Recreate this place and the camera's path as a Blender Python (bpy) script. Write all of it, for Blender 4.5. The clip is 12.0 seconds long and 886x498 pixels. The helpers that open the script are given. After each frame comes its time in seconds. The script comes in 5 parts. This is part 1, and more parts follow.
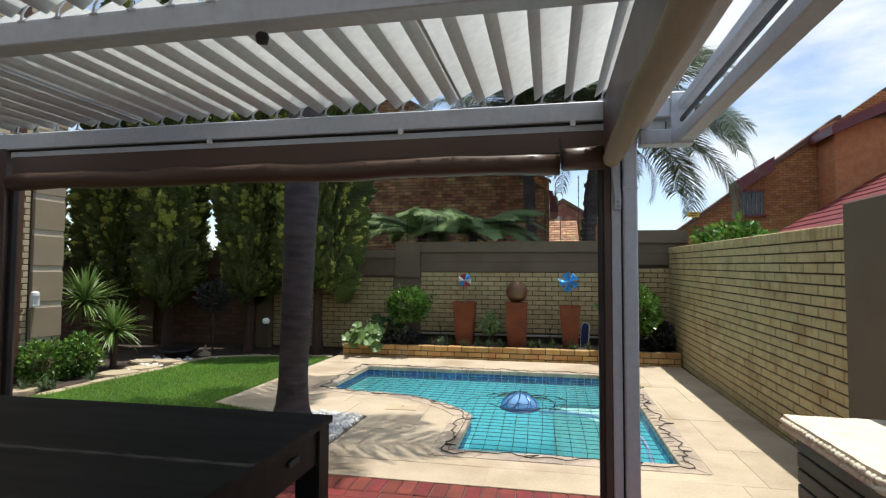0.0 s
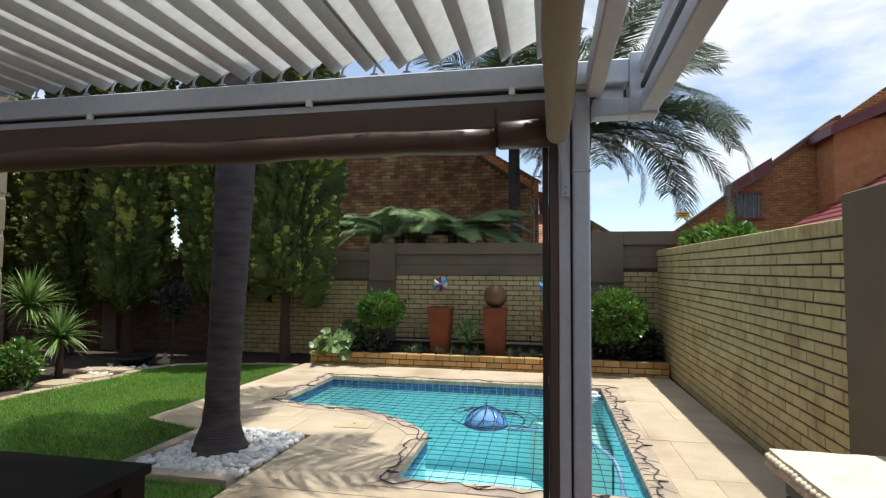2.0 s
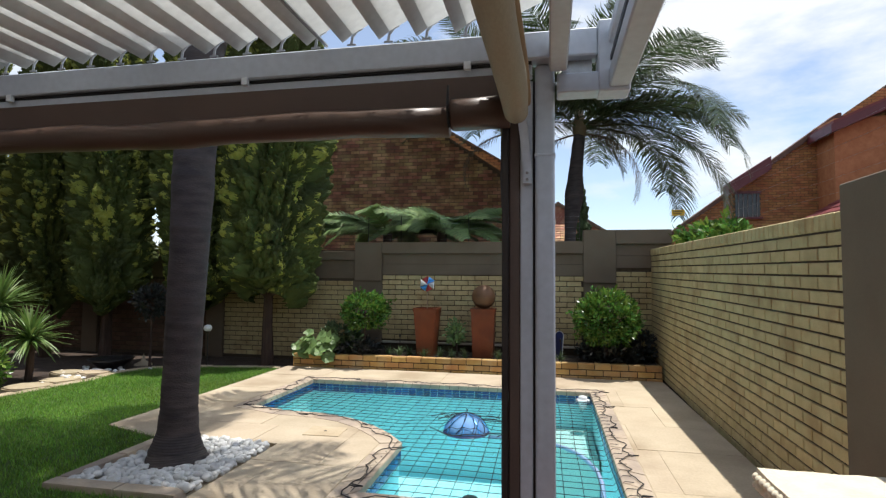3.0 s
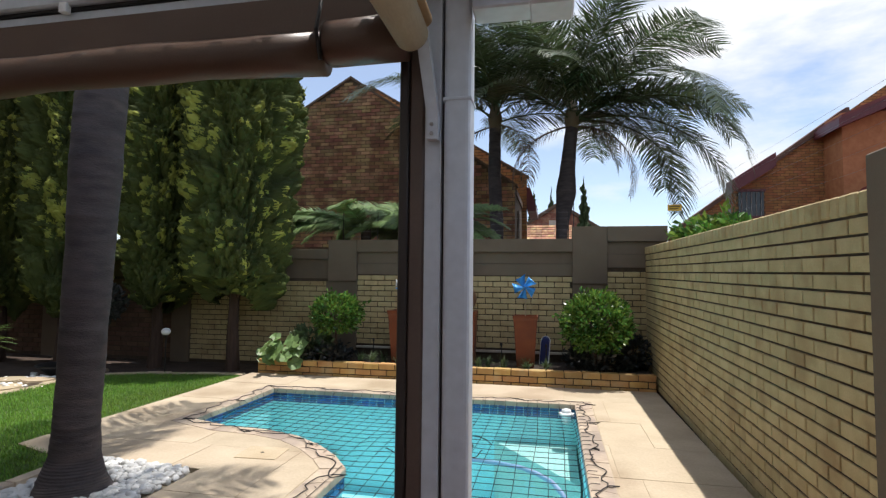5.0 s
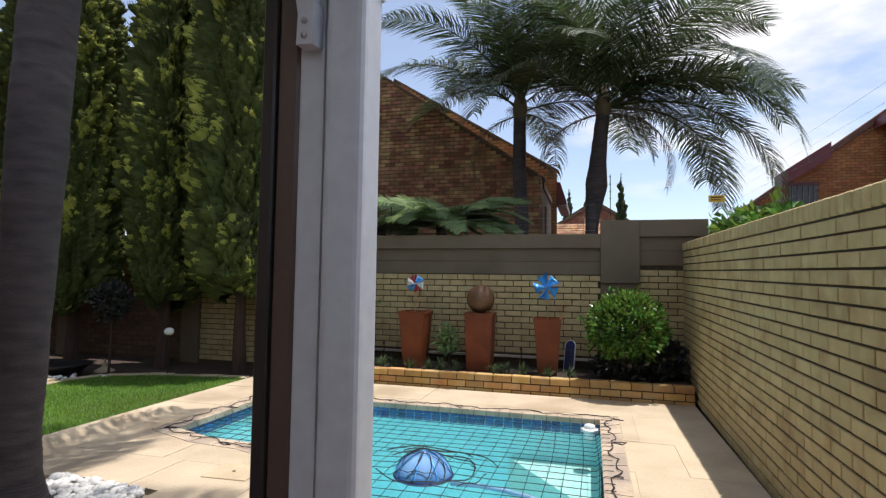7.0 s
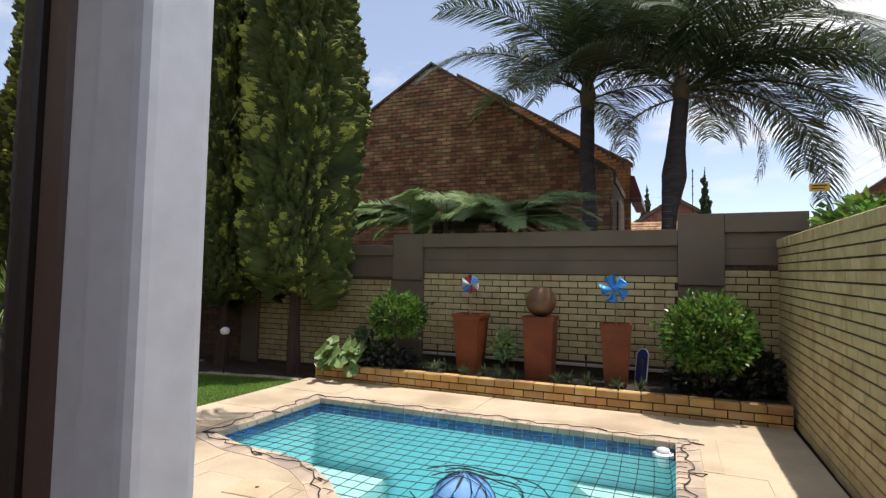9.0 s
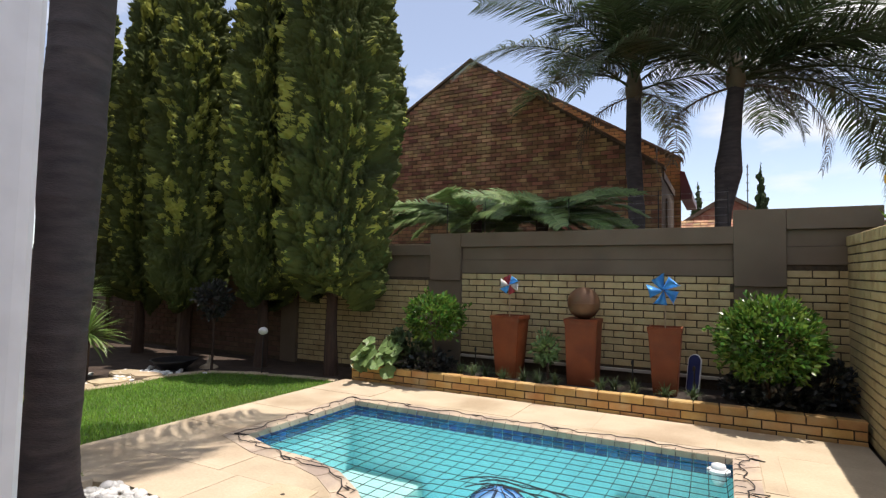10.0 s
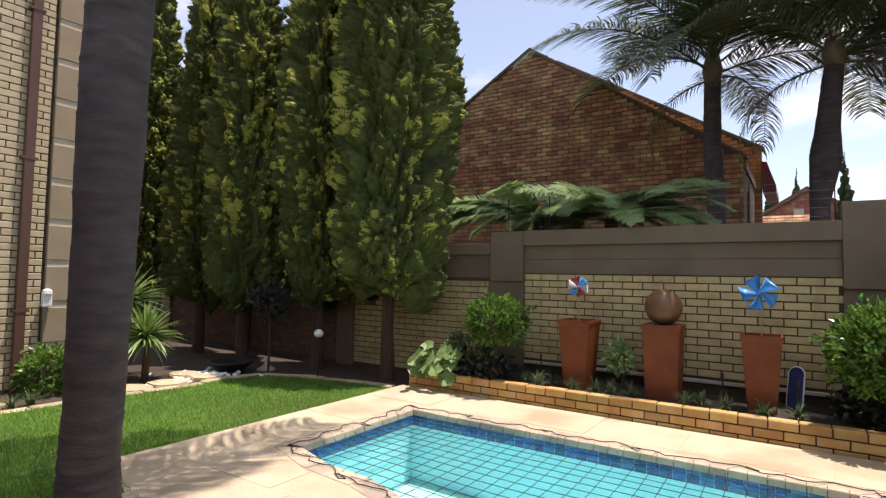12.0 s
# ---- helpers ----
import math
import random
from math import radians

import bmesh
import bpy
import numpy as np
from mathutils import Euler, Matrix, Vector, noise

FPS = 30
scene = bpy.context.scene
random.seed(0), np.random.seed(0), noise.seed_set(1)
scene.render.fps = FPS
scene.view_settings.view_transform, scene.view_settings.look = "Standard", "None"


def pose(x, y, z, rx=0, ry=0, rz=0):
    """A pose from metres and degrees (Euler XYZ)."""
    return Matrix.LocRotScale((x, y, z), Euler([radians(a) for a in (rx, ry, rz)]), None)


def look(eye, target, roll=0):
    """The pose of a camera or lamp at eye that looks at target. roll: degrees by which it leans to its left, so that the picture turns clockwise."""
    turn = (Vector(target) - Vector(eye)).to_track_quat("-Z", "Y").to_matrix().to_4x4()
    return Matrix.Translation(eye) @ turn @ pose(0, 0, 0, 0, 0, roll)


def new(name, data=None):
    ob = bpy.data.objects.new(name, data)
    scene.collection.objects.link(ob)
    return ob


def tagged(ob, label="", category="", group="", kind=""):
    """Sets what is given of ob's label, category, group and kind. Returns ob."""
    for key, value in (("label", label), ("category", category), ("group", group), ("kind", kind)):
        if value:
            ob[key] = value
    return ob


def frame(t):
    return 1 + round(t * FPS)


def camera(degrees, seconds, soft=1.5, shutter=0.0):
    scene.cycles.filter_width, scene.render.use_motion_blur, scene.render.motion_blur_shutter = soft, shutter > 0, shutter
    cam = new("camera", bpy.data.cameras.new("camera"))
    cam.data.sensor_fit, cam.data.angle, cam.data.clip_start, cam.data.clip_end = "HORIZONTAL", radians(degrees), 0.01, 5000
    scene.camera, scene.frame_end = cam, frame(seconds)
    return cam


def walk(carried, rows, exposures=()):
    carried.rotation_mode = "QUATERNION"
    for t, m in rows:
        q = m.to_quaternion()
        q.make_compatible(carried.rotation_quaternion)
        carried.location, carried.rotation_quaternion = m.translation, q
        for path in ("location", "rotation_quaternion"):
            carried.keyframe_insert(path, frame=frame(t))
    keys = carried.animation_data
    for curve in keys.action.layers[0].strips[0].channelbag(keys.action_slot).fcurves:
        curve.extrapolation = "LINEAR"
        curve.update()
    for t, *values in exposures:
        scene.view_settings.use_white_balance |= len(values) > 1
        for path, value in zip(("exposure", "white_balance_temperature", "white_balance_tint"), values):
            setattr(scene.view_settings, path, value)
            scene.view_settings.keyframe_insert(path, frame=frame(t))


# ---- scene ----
from mathutils.geometry import delaunay_2d_cdt as delaunay

cam = camera(79.3, 12.0, soft=1.3)
METRES, EYE, TILT, LEAN, TURN = 3.66, 1.43, -0.165, 0.38, 11.29
ROWS = [
    (0.0, 0.0, 0.0, 0.0, -0.03, 2.83, -0.63),
    (0.5, 0.0266, 0.0359, -0.0011, 0.03, 2.96, -0.71),
    (1.0, 0.0553, 0.0748, -0.0044, 0.02, 3.07, -0.76),
    (1.5, 0.0866, 0.1157, -0.0007, -0.01, 3.14, -0.79),
    (2.0, 0.1154, 0.1527, -0.0017, -0.05, 3.26, -0.82),
    (2.5, 0.1477, 0.1928, -0.0011, -0.03, 3.28, -0.85),
    (3.0, 0.1769, 0.2289, -0.0043, 0.03, 3.34, -0.84),
    (5.0, 0.2827, 0.4042, -0.0075, 0.38, 3.5, -0.95),
    (5.5, 0.3067, 0.4465, -0.0096, 1.01, 3.46, -0.97),
    (6.0, 0.3242, 0.4901, -0.0126, 1.75, 3.5, -1.06),
    (6.5, 0.3422, 0.5289, -0.0108, 2.79, 3.47, -1.11),
    (8.5, 0.3962, 0.6768, -0.0114, 9.86, 3.36, -1.39),
    (9.0, 0.404, 0.7042, -0.0082, 11.96, 3.28, -1.42),
    (9.5, 0.4094, 0.7336, -0.0034, 14.34, 3.11, -1.46),
    (10.0, 0.4104, 0.7649, -0.0083, 16.58, 3.22, -1.51),
    (10.5, 0.3974, 0.7976, -0.0062, 18.4, 3.15, -1.53),
    (11.0, 0.3793, 0.8239, -0.0057, 19.72, 3.08, -1.54),
    (11.5, 0.3648, 0.8445, -0.0029, 20.88, 3.04, -1.56),
    (12.0, 0.3528, 0.8676, -0.0031, 22.38, 3.0, -1.49),
]
walk(cam, [(t, pose(0, 0, EYE, TILT, LEAN, TURN) @ pose(METRES * x, METRES * y, METRES * z, 90 + pitch, roll, yaw)) for t, x, y, z, yaw, pitch, roll in ROWS],
     exposures=[(0.0, 0.39, 6550, 8), (6.5, 0.41, 6650, 13), (9.5, 0.45, 6950, 15), (12.0, 0.74, 7200, 18)])

# ---- daylight: high sun ahead and to the right, clear sky with clouds ----
SUN_TO = Vector((0.19, 0.14, 1.0)).normalized()
sun_data = bpy.data.lights.new("sun", "SUN")
sun_data.energy, sun_data.angle, sun_data.color = 4.0, radians(0.53), (1.0, 0.975, 0.93)
sun = new("sun", sun_data)
sun.matrix_world = look((19, 14, 100), (0, 0, 0))

world = bpy.data.worlds.new("sky")
scene.world = world
world.use_nodes = True
wt = world.node_tree
wt.nodes.clear()
w_out = wt.nodes.new("ShaderNodeOutputWorld")
w_bg = wt.nodes.new("ShaderNodeBackground")
w_sky = wt.nodes.new("ShaderNodeTexSky")
w_sky.sky_type, w_sky.sun_disc = "NISHITA", False
w_sky.sun_elevation = math.asin(SUN_TO.z)
w_sky.sun_rotation = math.atan2(SUN_TO.x, SUN_TO.y)
w_sky.altitude, w_sky.air_density, w_sky.dust_density = 1200, 1.0, 1.0
w_co = wt.nodes.new("ShaderNodeTexCoord")
w_map = wt.nodes.new("ShaderNodeMapping")
w_map.inputs["Scale"].default_value = (1.0, 1.0, 2.6)
w_map.inputs["Location"].default_value = (0.35, 0.1, 0.2)
w_noise = wt.nodes.new("ShaderNodeTexNoise")
w_noise.inputs["Scale"].default_value, w_noise.inputs["Detail"].default_value = 2.6, 7.0
w_noise.inputs["Roughness"].default_value = 0.56
w_ramp = wt.nodes.new("ShaderNodeValToRGB")
w_ramp.color_ramp.elements[0].position, w_ramp.color_ramp.elements[1].position = 0.47, 0.63
w_ramp.color_ramp.elements[0].color = (0.18, 0.18, 0.18, 1)
w_mix = wt.nodes.new("ShaderNodeMix")
w_mix.data_type = "RGBA"
w_mix.inputs["B"].default_value = (5.0, 5.25, 5.45, 1)
wt.links.new(w_co.outputs["Generated"], w_map.inputs["Vector"])
wt.links.new(w_map.outputs[0], w_noise.inputs["Vector"])
wt.links.new(w_noise.outputs["Fac"], w_ramp.inputs[0])
wt.links.new(w_ramp.outputs[0], w_mix.inputs["Factor"])
wt.links.new(w_sky.outputs[0], w_mix.inputs["A"])
wt.links.new(w_mix.outputs["Result"], w_bg.inputs["Color"])
w_bg.inputs["Strength"].default_value = 0.15
wt.links.new(w_bg.outputs[0], w_out.inputs[0])


# ---- materials ----
def mat(name, c1, c2=None, rough=0.7, metal=0.0, scale=8.0, fine=90.0, bump=0.15, obj_var=0.0, isl_var=0.0, c3=None, c3_at=0.62,
        spec=0.5, stretch=(1, 1, 1), coat=0.0, translucent=None):
    """Two scales of noise between c1 and c2, blotches of c3, fine relief, and a shift from piece to piece."""
    m = bpy.data.materials.new(name)
    m.use_nodes = True
    nt = m.node_tree
    nodes, links = nt.nodes, nt.links
    bsdf = nodes["Principled BSDF"]
    c2 = c2 or tuple(v * 0.8 for v in c1)
    co = nodes.new("ShaderNodeTexCoord")
    mp = nodes.new("ShaderNodeMapping")
    mp.inputs["Scale"].default_value = stretch
    geo = nodes.new("ShaderNodeNewGeometry")
    links.new(geo.outputs["Position"], mp.inputs["Vector"])
    n1 = nodes.new("ShaderNodeTexNoise")
    n1.inputs["Scale"].default_value, n1.inputs["Detail"].default_value = scale, 5
    links.new(mp.outputs[0], n1.inputs["Vector"])
    n2 = nodes.new("ShaderNodeTexNoise")
    n2.inputs["Scale"].default_value, n2.inputs["Detail"].default_value = fine, 3
    links.new(mp.outputs[0], n2.inputs["Vector"])
    r1 = nodes.new("ShaderNodeMapRange")
    r1.inputs[1].default_value, r1.inputs[2].default_value = 0.3, 0.7
    links.new(n1.outputs["Fac"], r1.inputs[0])
    mixed = nodes.new("ShaderNodeMix")
    mixed.data_type = "RGBA"
    mixed.inputs["A"].default_value, mixed.inputs["B"].default_value = (*c1, 1), (*c2, 1)
    links.new(r1.outputs[0], mixed.inputs["Factor"])
    colour = mixed.outputs["Result"]
    if c3:
        n3 = nodes.new("ShaderNodeTexNoise")
        n3.inputs["Scale"].default_value, n3.inputs["Detail"].default_value = scale * 0.37, 6
        links.new(mp.outputs[0], n3.inputs["Vector"])
        r3 = nodes.new("ShaderNodeMapRange")
        r3.inputs[1].default_value, r3.inputs[2].default_value = c3_at - 0.1, c3_at + 0.08
        links.new(n3.outputs["Fac"], r3.inputs[0])
        mx = nodes.new("ShaderNodeMix")
        mx.data_type = "RGBA"
        mx.inputs["B"].default_value = (*c3, 1)
        links.new(colour, mx.inputs["A"])
        links.new(r3.outputs[0], mx.inputs["Factor"])
        colour = mx.outputs["Result"]
    hsv = nodes.new("ShaderNodeHueSaturation")
    links.new(colour, hsv.inputs["Color"])
    val = nodes.new("ShaderNodeMapRange")
    val.inputs[3].default_value, val.inputs[4].default_value = 0.86, 1.14
    links.new(n2.outputs["Fac"], val.inputs[0])
    out = val.outputs[0]
    for amount, sock in ((obj_var, "o"), (isl_var, "i")):
        if amount:
            src = nodes.new("ShaderNodeObjectInfo").outputs["Random"] if sock == "o" else geo.outputs["Random Per Island"]
            rr = nodes.new("ShaderNodeMapRange")
            rr.inputs[3].default_value, rr.inputs[4].default_value = 1 - amount, 1 + amount
            links.new(src, rr.inputs[0])
            mul = nodes.new("ShaderNodeMath")
            mul.operation = "MULTIPLY"
            links.new(out, mul.inputs[0])
            links.new(rr.outputs[0], mul.inputs[1])
            out = mul.outputs[0]
            hu = nodes.new("ShaderNodeMapRange")
            hu.inputs[3].default_value, hu.inputs[4].default_value = 0.5 - amount * 0.06, 0.5 + amount * 0.06
            wob = nodes.new("ShaderNodeMath")
            wob.operation = "FRACT"
            w10 = nodes.new("ShaderNodeMath")
            w10.operation = "MULTIPLY"
            w10.inputs[1].default_value = 17.3
            links.new(src, w10.inputs[0])
            links.new(w10.outputs[0], wob.inputs[0])
            links.new(wob.outputs[0], hu.inputs[0])
            links.new(hu.outputs[0], hsv.inputs["Hue"])
    links.new(out, hsv.inputs["Value"])
    links.new(hsv.outputs[0], bsdf.inputs["Base Color"])
    bsdf.inputs["Roughness"].default_value, bsdf.inputs["Metallic"].default_value = rough, metal
    bsdf.inputs["Specular IOR Level"].default_value = spec
    bsdf.inputs["Coat Weight"].default_value = coat
    rv = nodes.new("ShaderNodeMapRange")
    rv.inputs[3].default_value, rv.inputs[4].default_value = max(0.02, rough - 0.1), min(1, rough + 0.1)
    links.new(n1.outputs["Fac"], rv.inputs[0])
    links.new(rv.outputs[0], bsdf.inputs["Roughness"])
    if bump:
        add = nodes.new("ShaderNodeMath")
        add.operation = "ADD"
        links.new(n1.outputs["Fac"], add.inputs[0])
        links.new(n2.outputs["Fac"], add.inputs[1])
        b = nodes.new("ShaderNodeBump")
        b.inputs["Strength"].default_value, b.inputs["Distance"].default_value = bump, 0.01
        links.new(add.outputs[0], b.inputs["Height"])
        links.new(b.outputs[0], bsdf.inputs["Normal"])
    if translucent:
        tr = nodes.new("ShaderNodeBsdfTranslucent")
        links.new(hsv.outputs[0], tr.inputs["Color"])
        ms = nodes.new("ShaderNodeMixShader")
        ms.inputs[0].default_value = translucent
        links.new(bsdf.outputs[0], ms.inputs[1])
        links.new(tr.outputs[0], ms.inputs[2])
        links.new(ms.outputs[0], nodes["Material Output"].inputs["Surface"])
    return m


M_EARTH = mat("dark_mulch_earth", (0.075, 0.048, 0.033), (0.04, 0.027, 0.02), 0.95, scale=6, fine=60, bump=0.8)
M_SOIL = mat("planter_soil", (0.045, 0.032, 0.024), (0.025, 0.018, 0.014), 0.95, scale=12, fine=80, bump=0.9)
M_PAVE = mat("sandstone_paving", (0.55, 0.455, 0.325), (0.46, 0.37, 0.26), 0.85, scale=2.6, fine=45, bump=0.2, obj_var=0.05, c3=(0.37, 0.285, 0.19), c3_at=0.58)
M_COPING = mat("weathered_coping_stone", (0.54, 0.44, 0.33), (0.43, 0.335, 0.25), 0.85, scale=6, fine=60, bump=0.25, obj_var=0.08, c3=(0.33, 0.265, 0.215), c3_at=0.56)
M_JOINT = mat("sandy_joint_mortar", (0.47, 0.385, 0.27), (0.40, 0.32, 0.22), 0.95, scale=14, bump=0.3)
M_BRICK = mat("buff_face_brick", (0.53, 0.42, 0.215), (0.44, 0.34, 0.165), 0.8, scale=9, fine=110, bump=0.12, obj_var=0.1, isl_var=0.06, c3=(0.37, 0.26, 0.12), c3_at=0.62)
M_PLBRICK = mat("golden_face_brick", (0.50, 0.31, 0.11), (0.40, 0.22, 0.075), 0.8, scale=8, fine=110, bump=0.12, obj_var=0.2, c3=(0.46, 0.34, 0.17), c3_at=0.6)
M_MORTAR = mat("dark_raked_mortar", (0.085, 0.058, 0.035), (0.05, 0.036, 0.022), 0.95, scale=20, bump=0.3)
M_PLASTER = mat("taupe_painted_plaster", (0.165, 0.122, 0.083), (0.148, 0.108, 0.073), 0.85, scale=3, fine=140, bump=0.08, c3=(0.115, 0.09, 0.066), c3_at=0.66)
M_QUOIN = mat("beige_textured_plaster", (0.31, 0.245, 0.165), (0.275, 0.215, 0.145), 0.9, scale=4, fine=120, bump=0.2, c3=(0.29, 0.24, 0.18))
M_QJOINT = mat("pale_plaster_band", (0.52, 0.46, 0.37), (0.46, 0.4, 0.32), 0.9, scale=6, bump=0.1)
M_HBRICK = mat("cream_face_brick", (0.52, 0.44, 0.30), (0.43, 0.35, 0.23), 0.8, scale=9, bump=0.12, obj_var=0.1)
M_GBRICK = mat("brown_clinker_brick", (0.34, 0.165, 0.08), (0.23, 0.105, 0.053), 0.85, scale=7, fine=60, bump=0.2, isl_var=0.38, c3=(0.44, 0.27, 0.13), c3_at=0.58)
M_GMORTAR = mat("brown_mortar", (0.13, 0.085, 0.05), (0.09, 0.06, 0.035), 0.95, scale=20, bump=0.2)
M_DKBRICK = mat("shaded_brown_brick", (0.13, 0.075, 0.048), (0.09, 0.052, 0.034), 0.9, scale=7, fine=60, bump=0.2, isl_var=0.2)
M_OBRICK = mat("orange_face_brick", (0.42, 0.20, 0.075), (0.33, 0.14, 0.05), 0.85, scale=6, fine=40, bump=0.2, isl_var=0.2)
M_TILE = mat("red_roof_tile", (0.22, 0.035, 0.035), (0.15, 0.025, 0.028), 0.6, scale=4, bump=0.15, isl_var=0.15)
M_FASCIA = mat("dark_red_fascia_paint", (0.13, 0.02, 0.022), (0.10, 0.015, 0.018), 0.45, scale=4, bump=0.05)
M_ROOF = mat("brown_roof_tile", (0.17, 0.10, 0.06), (0.11, 0.065, 0.045), 0.8, scale=5, bump=0.2, isl_var=0.2)
M_REDPAVER = mat("red_clay_paver", (0.21, 0.035, 0.025), (0.14, 0.022, 0.018), 0.6, scale=7, bump=0.2, obj_var=0.2)
M_ALU = mat("white_powder_coated_aluminium", (0.56, 0.59, 0.64), (0.52, 0.555, 0.60), 0.42, scale=2, fine=30, bump=0.015, c3=(0.47, 0.49, 0.52), c3_at=0.7)
M_PATIO = mat("worn_brown_patio_bed", (0.15, 0.115, 0.10), (0.11, 0.085, 0.075), 0.8, scale=6, bump=0.2)
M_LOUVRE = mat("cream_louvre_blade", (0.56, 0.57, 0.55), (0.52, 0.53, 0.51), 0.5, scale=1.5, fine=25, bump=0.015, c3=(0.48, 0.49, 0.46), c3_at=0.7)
# brighter copy of the blade material, for the part lit by bounced sun
M_LOUVRE_LIT = mat("bounce_lit_louvre_face", (0.82, 0.825, 0.81), (0.78, 0.785, 0.77), 0.5, scale=1.5, fine=25, bump=0.01, translucent=0.55)
M_BROWN = mat("brown_blind_fabric", (0.098, 0.056, 0.038), (0.08, 0.046, 0.032), 0.42, scale=3, fine=150, bump=0.06)
M_BROWNP = mat("brown_painted_guide", (0.105, 0.07, 0.055), (0.085, 0.056, 0.045), 0.4, scale=3, bump=0.03)
# guide brown made darker: shade on its front is part of this colour
M_GUIDE_DARK = mat("shaded_brown_guide", (0.032, 0.024, 0.021), (0.022, 0.017, 0.015), 0.5, scale=6, bump=0.05)
M_BLACK = mat("black_rubber_track", (0.012, 0.01, 0.01), (0.008, 0.007, 0.007), 0.5, scale=6, bump=0.05)
M_ROLL = mat("cream_canvas_roll", (0.40, 0.35, 0.25), (0.30, 0.255, 0.175), 0.75, scale=3, fine=160, bump=0.1, c3=(0.3, 0.23, 0.14), c3_at=0.62, stretch=(1, 0.3, 1))
M_TAN = mat("tan_canvas_hem", (0.30, 0.19, 0.085), (0.24, 0.15, 0.065), 0.75, scale=4, fine=160, bump=0.1)
M_STEEL = mat("galvanised_steel", (0.45, 0.45, 0.44), (0.36, 0.36, 0.35), 0.4, 0.8, scale=20, bump=0.05)
M_TABLE = mat("black_stained_table", (0.005, 0.0045, 0.0045), (0.004, 0.0035, 0.0035), 0.55, scale=5, fine=60, bump=0.03, stretch=(0.3, 3, 1), spec=0.25)
M_SLAT = mat("dark_olive_slat_paint", (0.045, 0.052, 0.04), (0.034, 0.038, 0.03), 0.55, scale=5, fine=50, bump=0.12, obj_var=0.15, stretch=(3, 0.4, 3), c3=(0.06, 0.05, 0.038))
M_SLAB = mat("cream_rock_faced_stone", (0.78, 0.70, 0.55), (0.70, 0.61, 0.46), 0.85, scale=8, fine=60, bump=0.4, c3=(0.55, 0.44, 0.3), c3_at=0.7)
M_TRUNK = mat("ringed_grey_palm_bark", (0.082, 0.066, 0.064), (0.046, 0.038, 0.039), 0.9, scale=5, fine=45, bump=0.45, stretch=(1, 1, 3.5), c3=(0.13, 0.105, 0.09), c3_at=0.66)
M_BARK = mat("brown_conifer_bark", (0.085, 0.05, 0.035), (0.05, 0.03, 0.022), 0.95, scale=9, fine=50, bump=0.8, stretch=(2.5, 2.5, 0.4))
M_CYP = mat("green_cypress_foliage", (0.058, 0.076, 0.023), (0.090, 0.108, 0.030), 0.85, scale=4.0, fine=70, bump=0.9, c3=(0.05, 0.062, 0.024), c3_at=0.60, spec=0.15)
# golden growth colour; how it is spread also paints shade low on the crown
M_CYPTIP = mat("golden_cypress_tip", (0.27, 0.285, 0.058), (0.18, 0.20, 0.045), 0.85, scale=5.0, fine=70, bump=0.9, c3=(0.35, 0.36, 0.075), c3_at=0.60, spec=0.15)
M_FARCYP = mat("dark_cypress_foliage", (0.022, 0.04, 0.014), (0.03, 0.052, 0.018), 0.8, scale=2, fine=20, bump=0, isl_var=0.4, spec=0.2)
M_PALM = mat("palm_frond_green", (0.080, 0.115, 0.048), (0.058, 0.088, 0.037), 0.36, scale=3, fine=40, bump=0, isl_var=0.5, spec=0.5, translucent=0.34, c3=(0.13, 0.12, 0.045), c3_at=0.7)
M_DRYPALM = mat("dry_palm_frond", (0.16, 0.12, 0.07), (0.11, 0.085, 0.05), 0.7, scale=3, bump=0, isl_var=0.3, translucent=0.2)
M_RACHIS = mat("pale_green_rachis", (0.15, 0.17, 0.055), (0.1, 0.12, 0.04), 0.5, scale=6, bump=0.05)
M_FERN = mat("tree_fern_green", (0.27, 0.38, 0.15), (0.19, 0.29, 0.11), 0.5, scale=3, bump=0, isl_var=0.3, translucent=0.4)
M_LEAF = mat("glossy_shrub_leaf", (0.11, 0.21, 0.037), (0.07, 0.15, 0.027), 0.25, scale=6, bump=0, isl_var=0.6, translucent=0.35, c3=(0.15, 0.27, 0.05), c3_at=0.56)
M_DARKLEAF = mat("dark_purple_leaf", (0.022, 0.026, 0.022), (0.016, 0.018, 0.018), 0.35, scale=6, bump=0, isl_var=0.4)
M_BIGLEAF = mat("pale_broad_leaf", (0.17, 0.27, 0.10), (0.12, 0.21, 0.07), 0.45, scale=8, bump=0.05, isl_var=0.25, translucent=0.25)
M_YUCCA = mat("yucca_blade_green", (0.20, 0.30, 0.08), (0.13, 0.22, 0.055), 0.45, scale=5, bump=0, isl_var=0.3, translucent=0.2, c3=(0.17, 0.22, 0.08))
M_TUFT = mat("grass_tuft_green", (0.11, 0.16, 0.07), (0.07, 0.11, 0.045), 0.5, scale=6, bump=0, isl_var=0.35, translucent=0.2)
M_GRASS = mat("lawn_grass", (0.19, 0.37, 0.045), (0.13, 0.28, 0.035), 0.55, scale=1.3, fine=25, bump=0, isl_var=0.35, translucent=0.35, c3=(0.15, 0.24, 0.035), c3_at=0.58)
M_TURF = mat("turf_soil", (0.06, 0.115, 0.018), (0.045, 0.08, 0.016), 0.95, scale=5, fine=90, bump=0.5)
M_PEBBLE = mat("white_river_pebble", (0.80, 0.79, 0.76), (0.70, 0.69, 0.66), 0.7, scale=9, bump=0.1, obj_var=0.15, isl_var=0.15)
M_ROCK = mat("pale_flagstone", (0.50, 0.41, 0.28), (0.4, 0.31, 0.2), 0.9, scale=5, bump=0.4, obj_var=0.12)
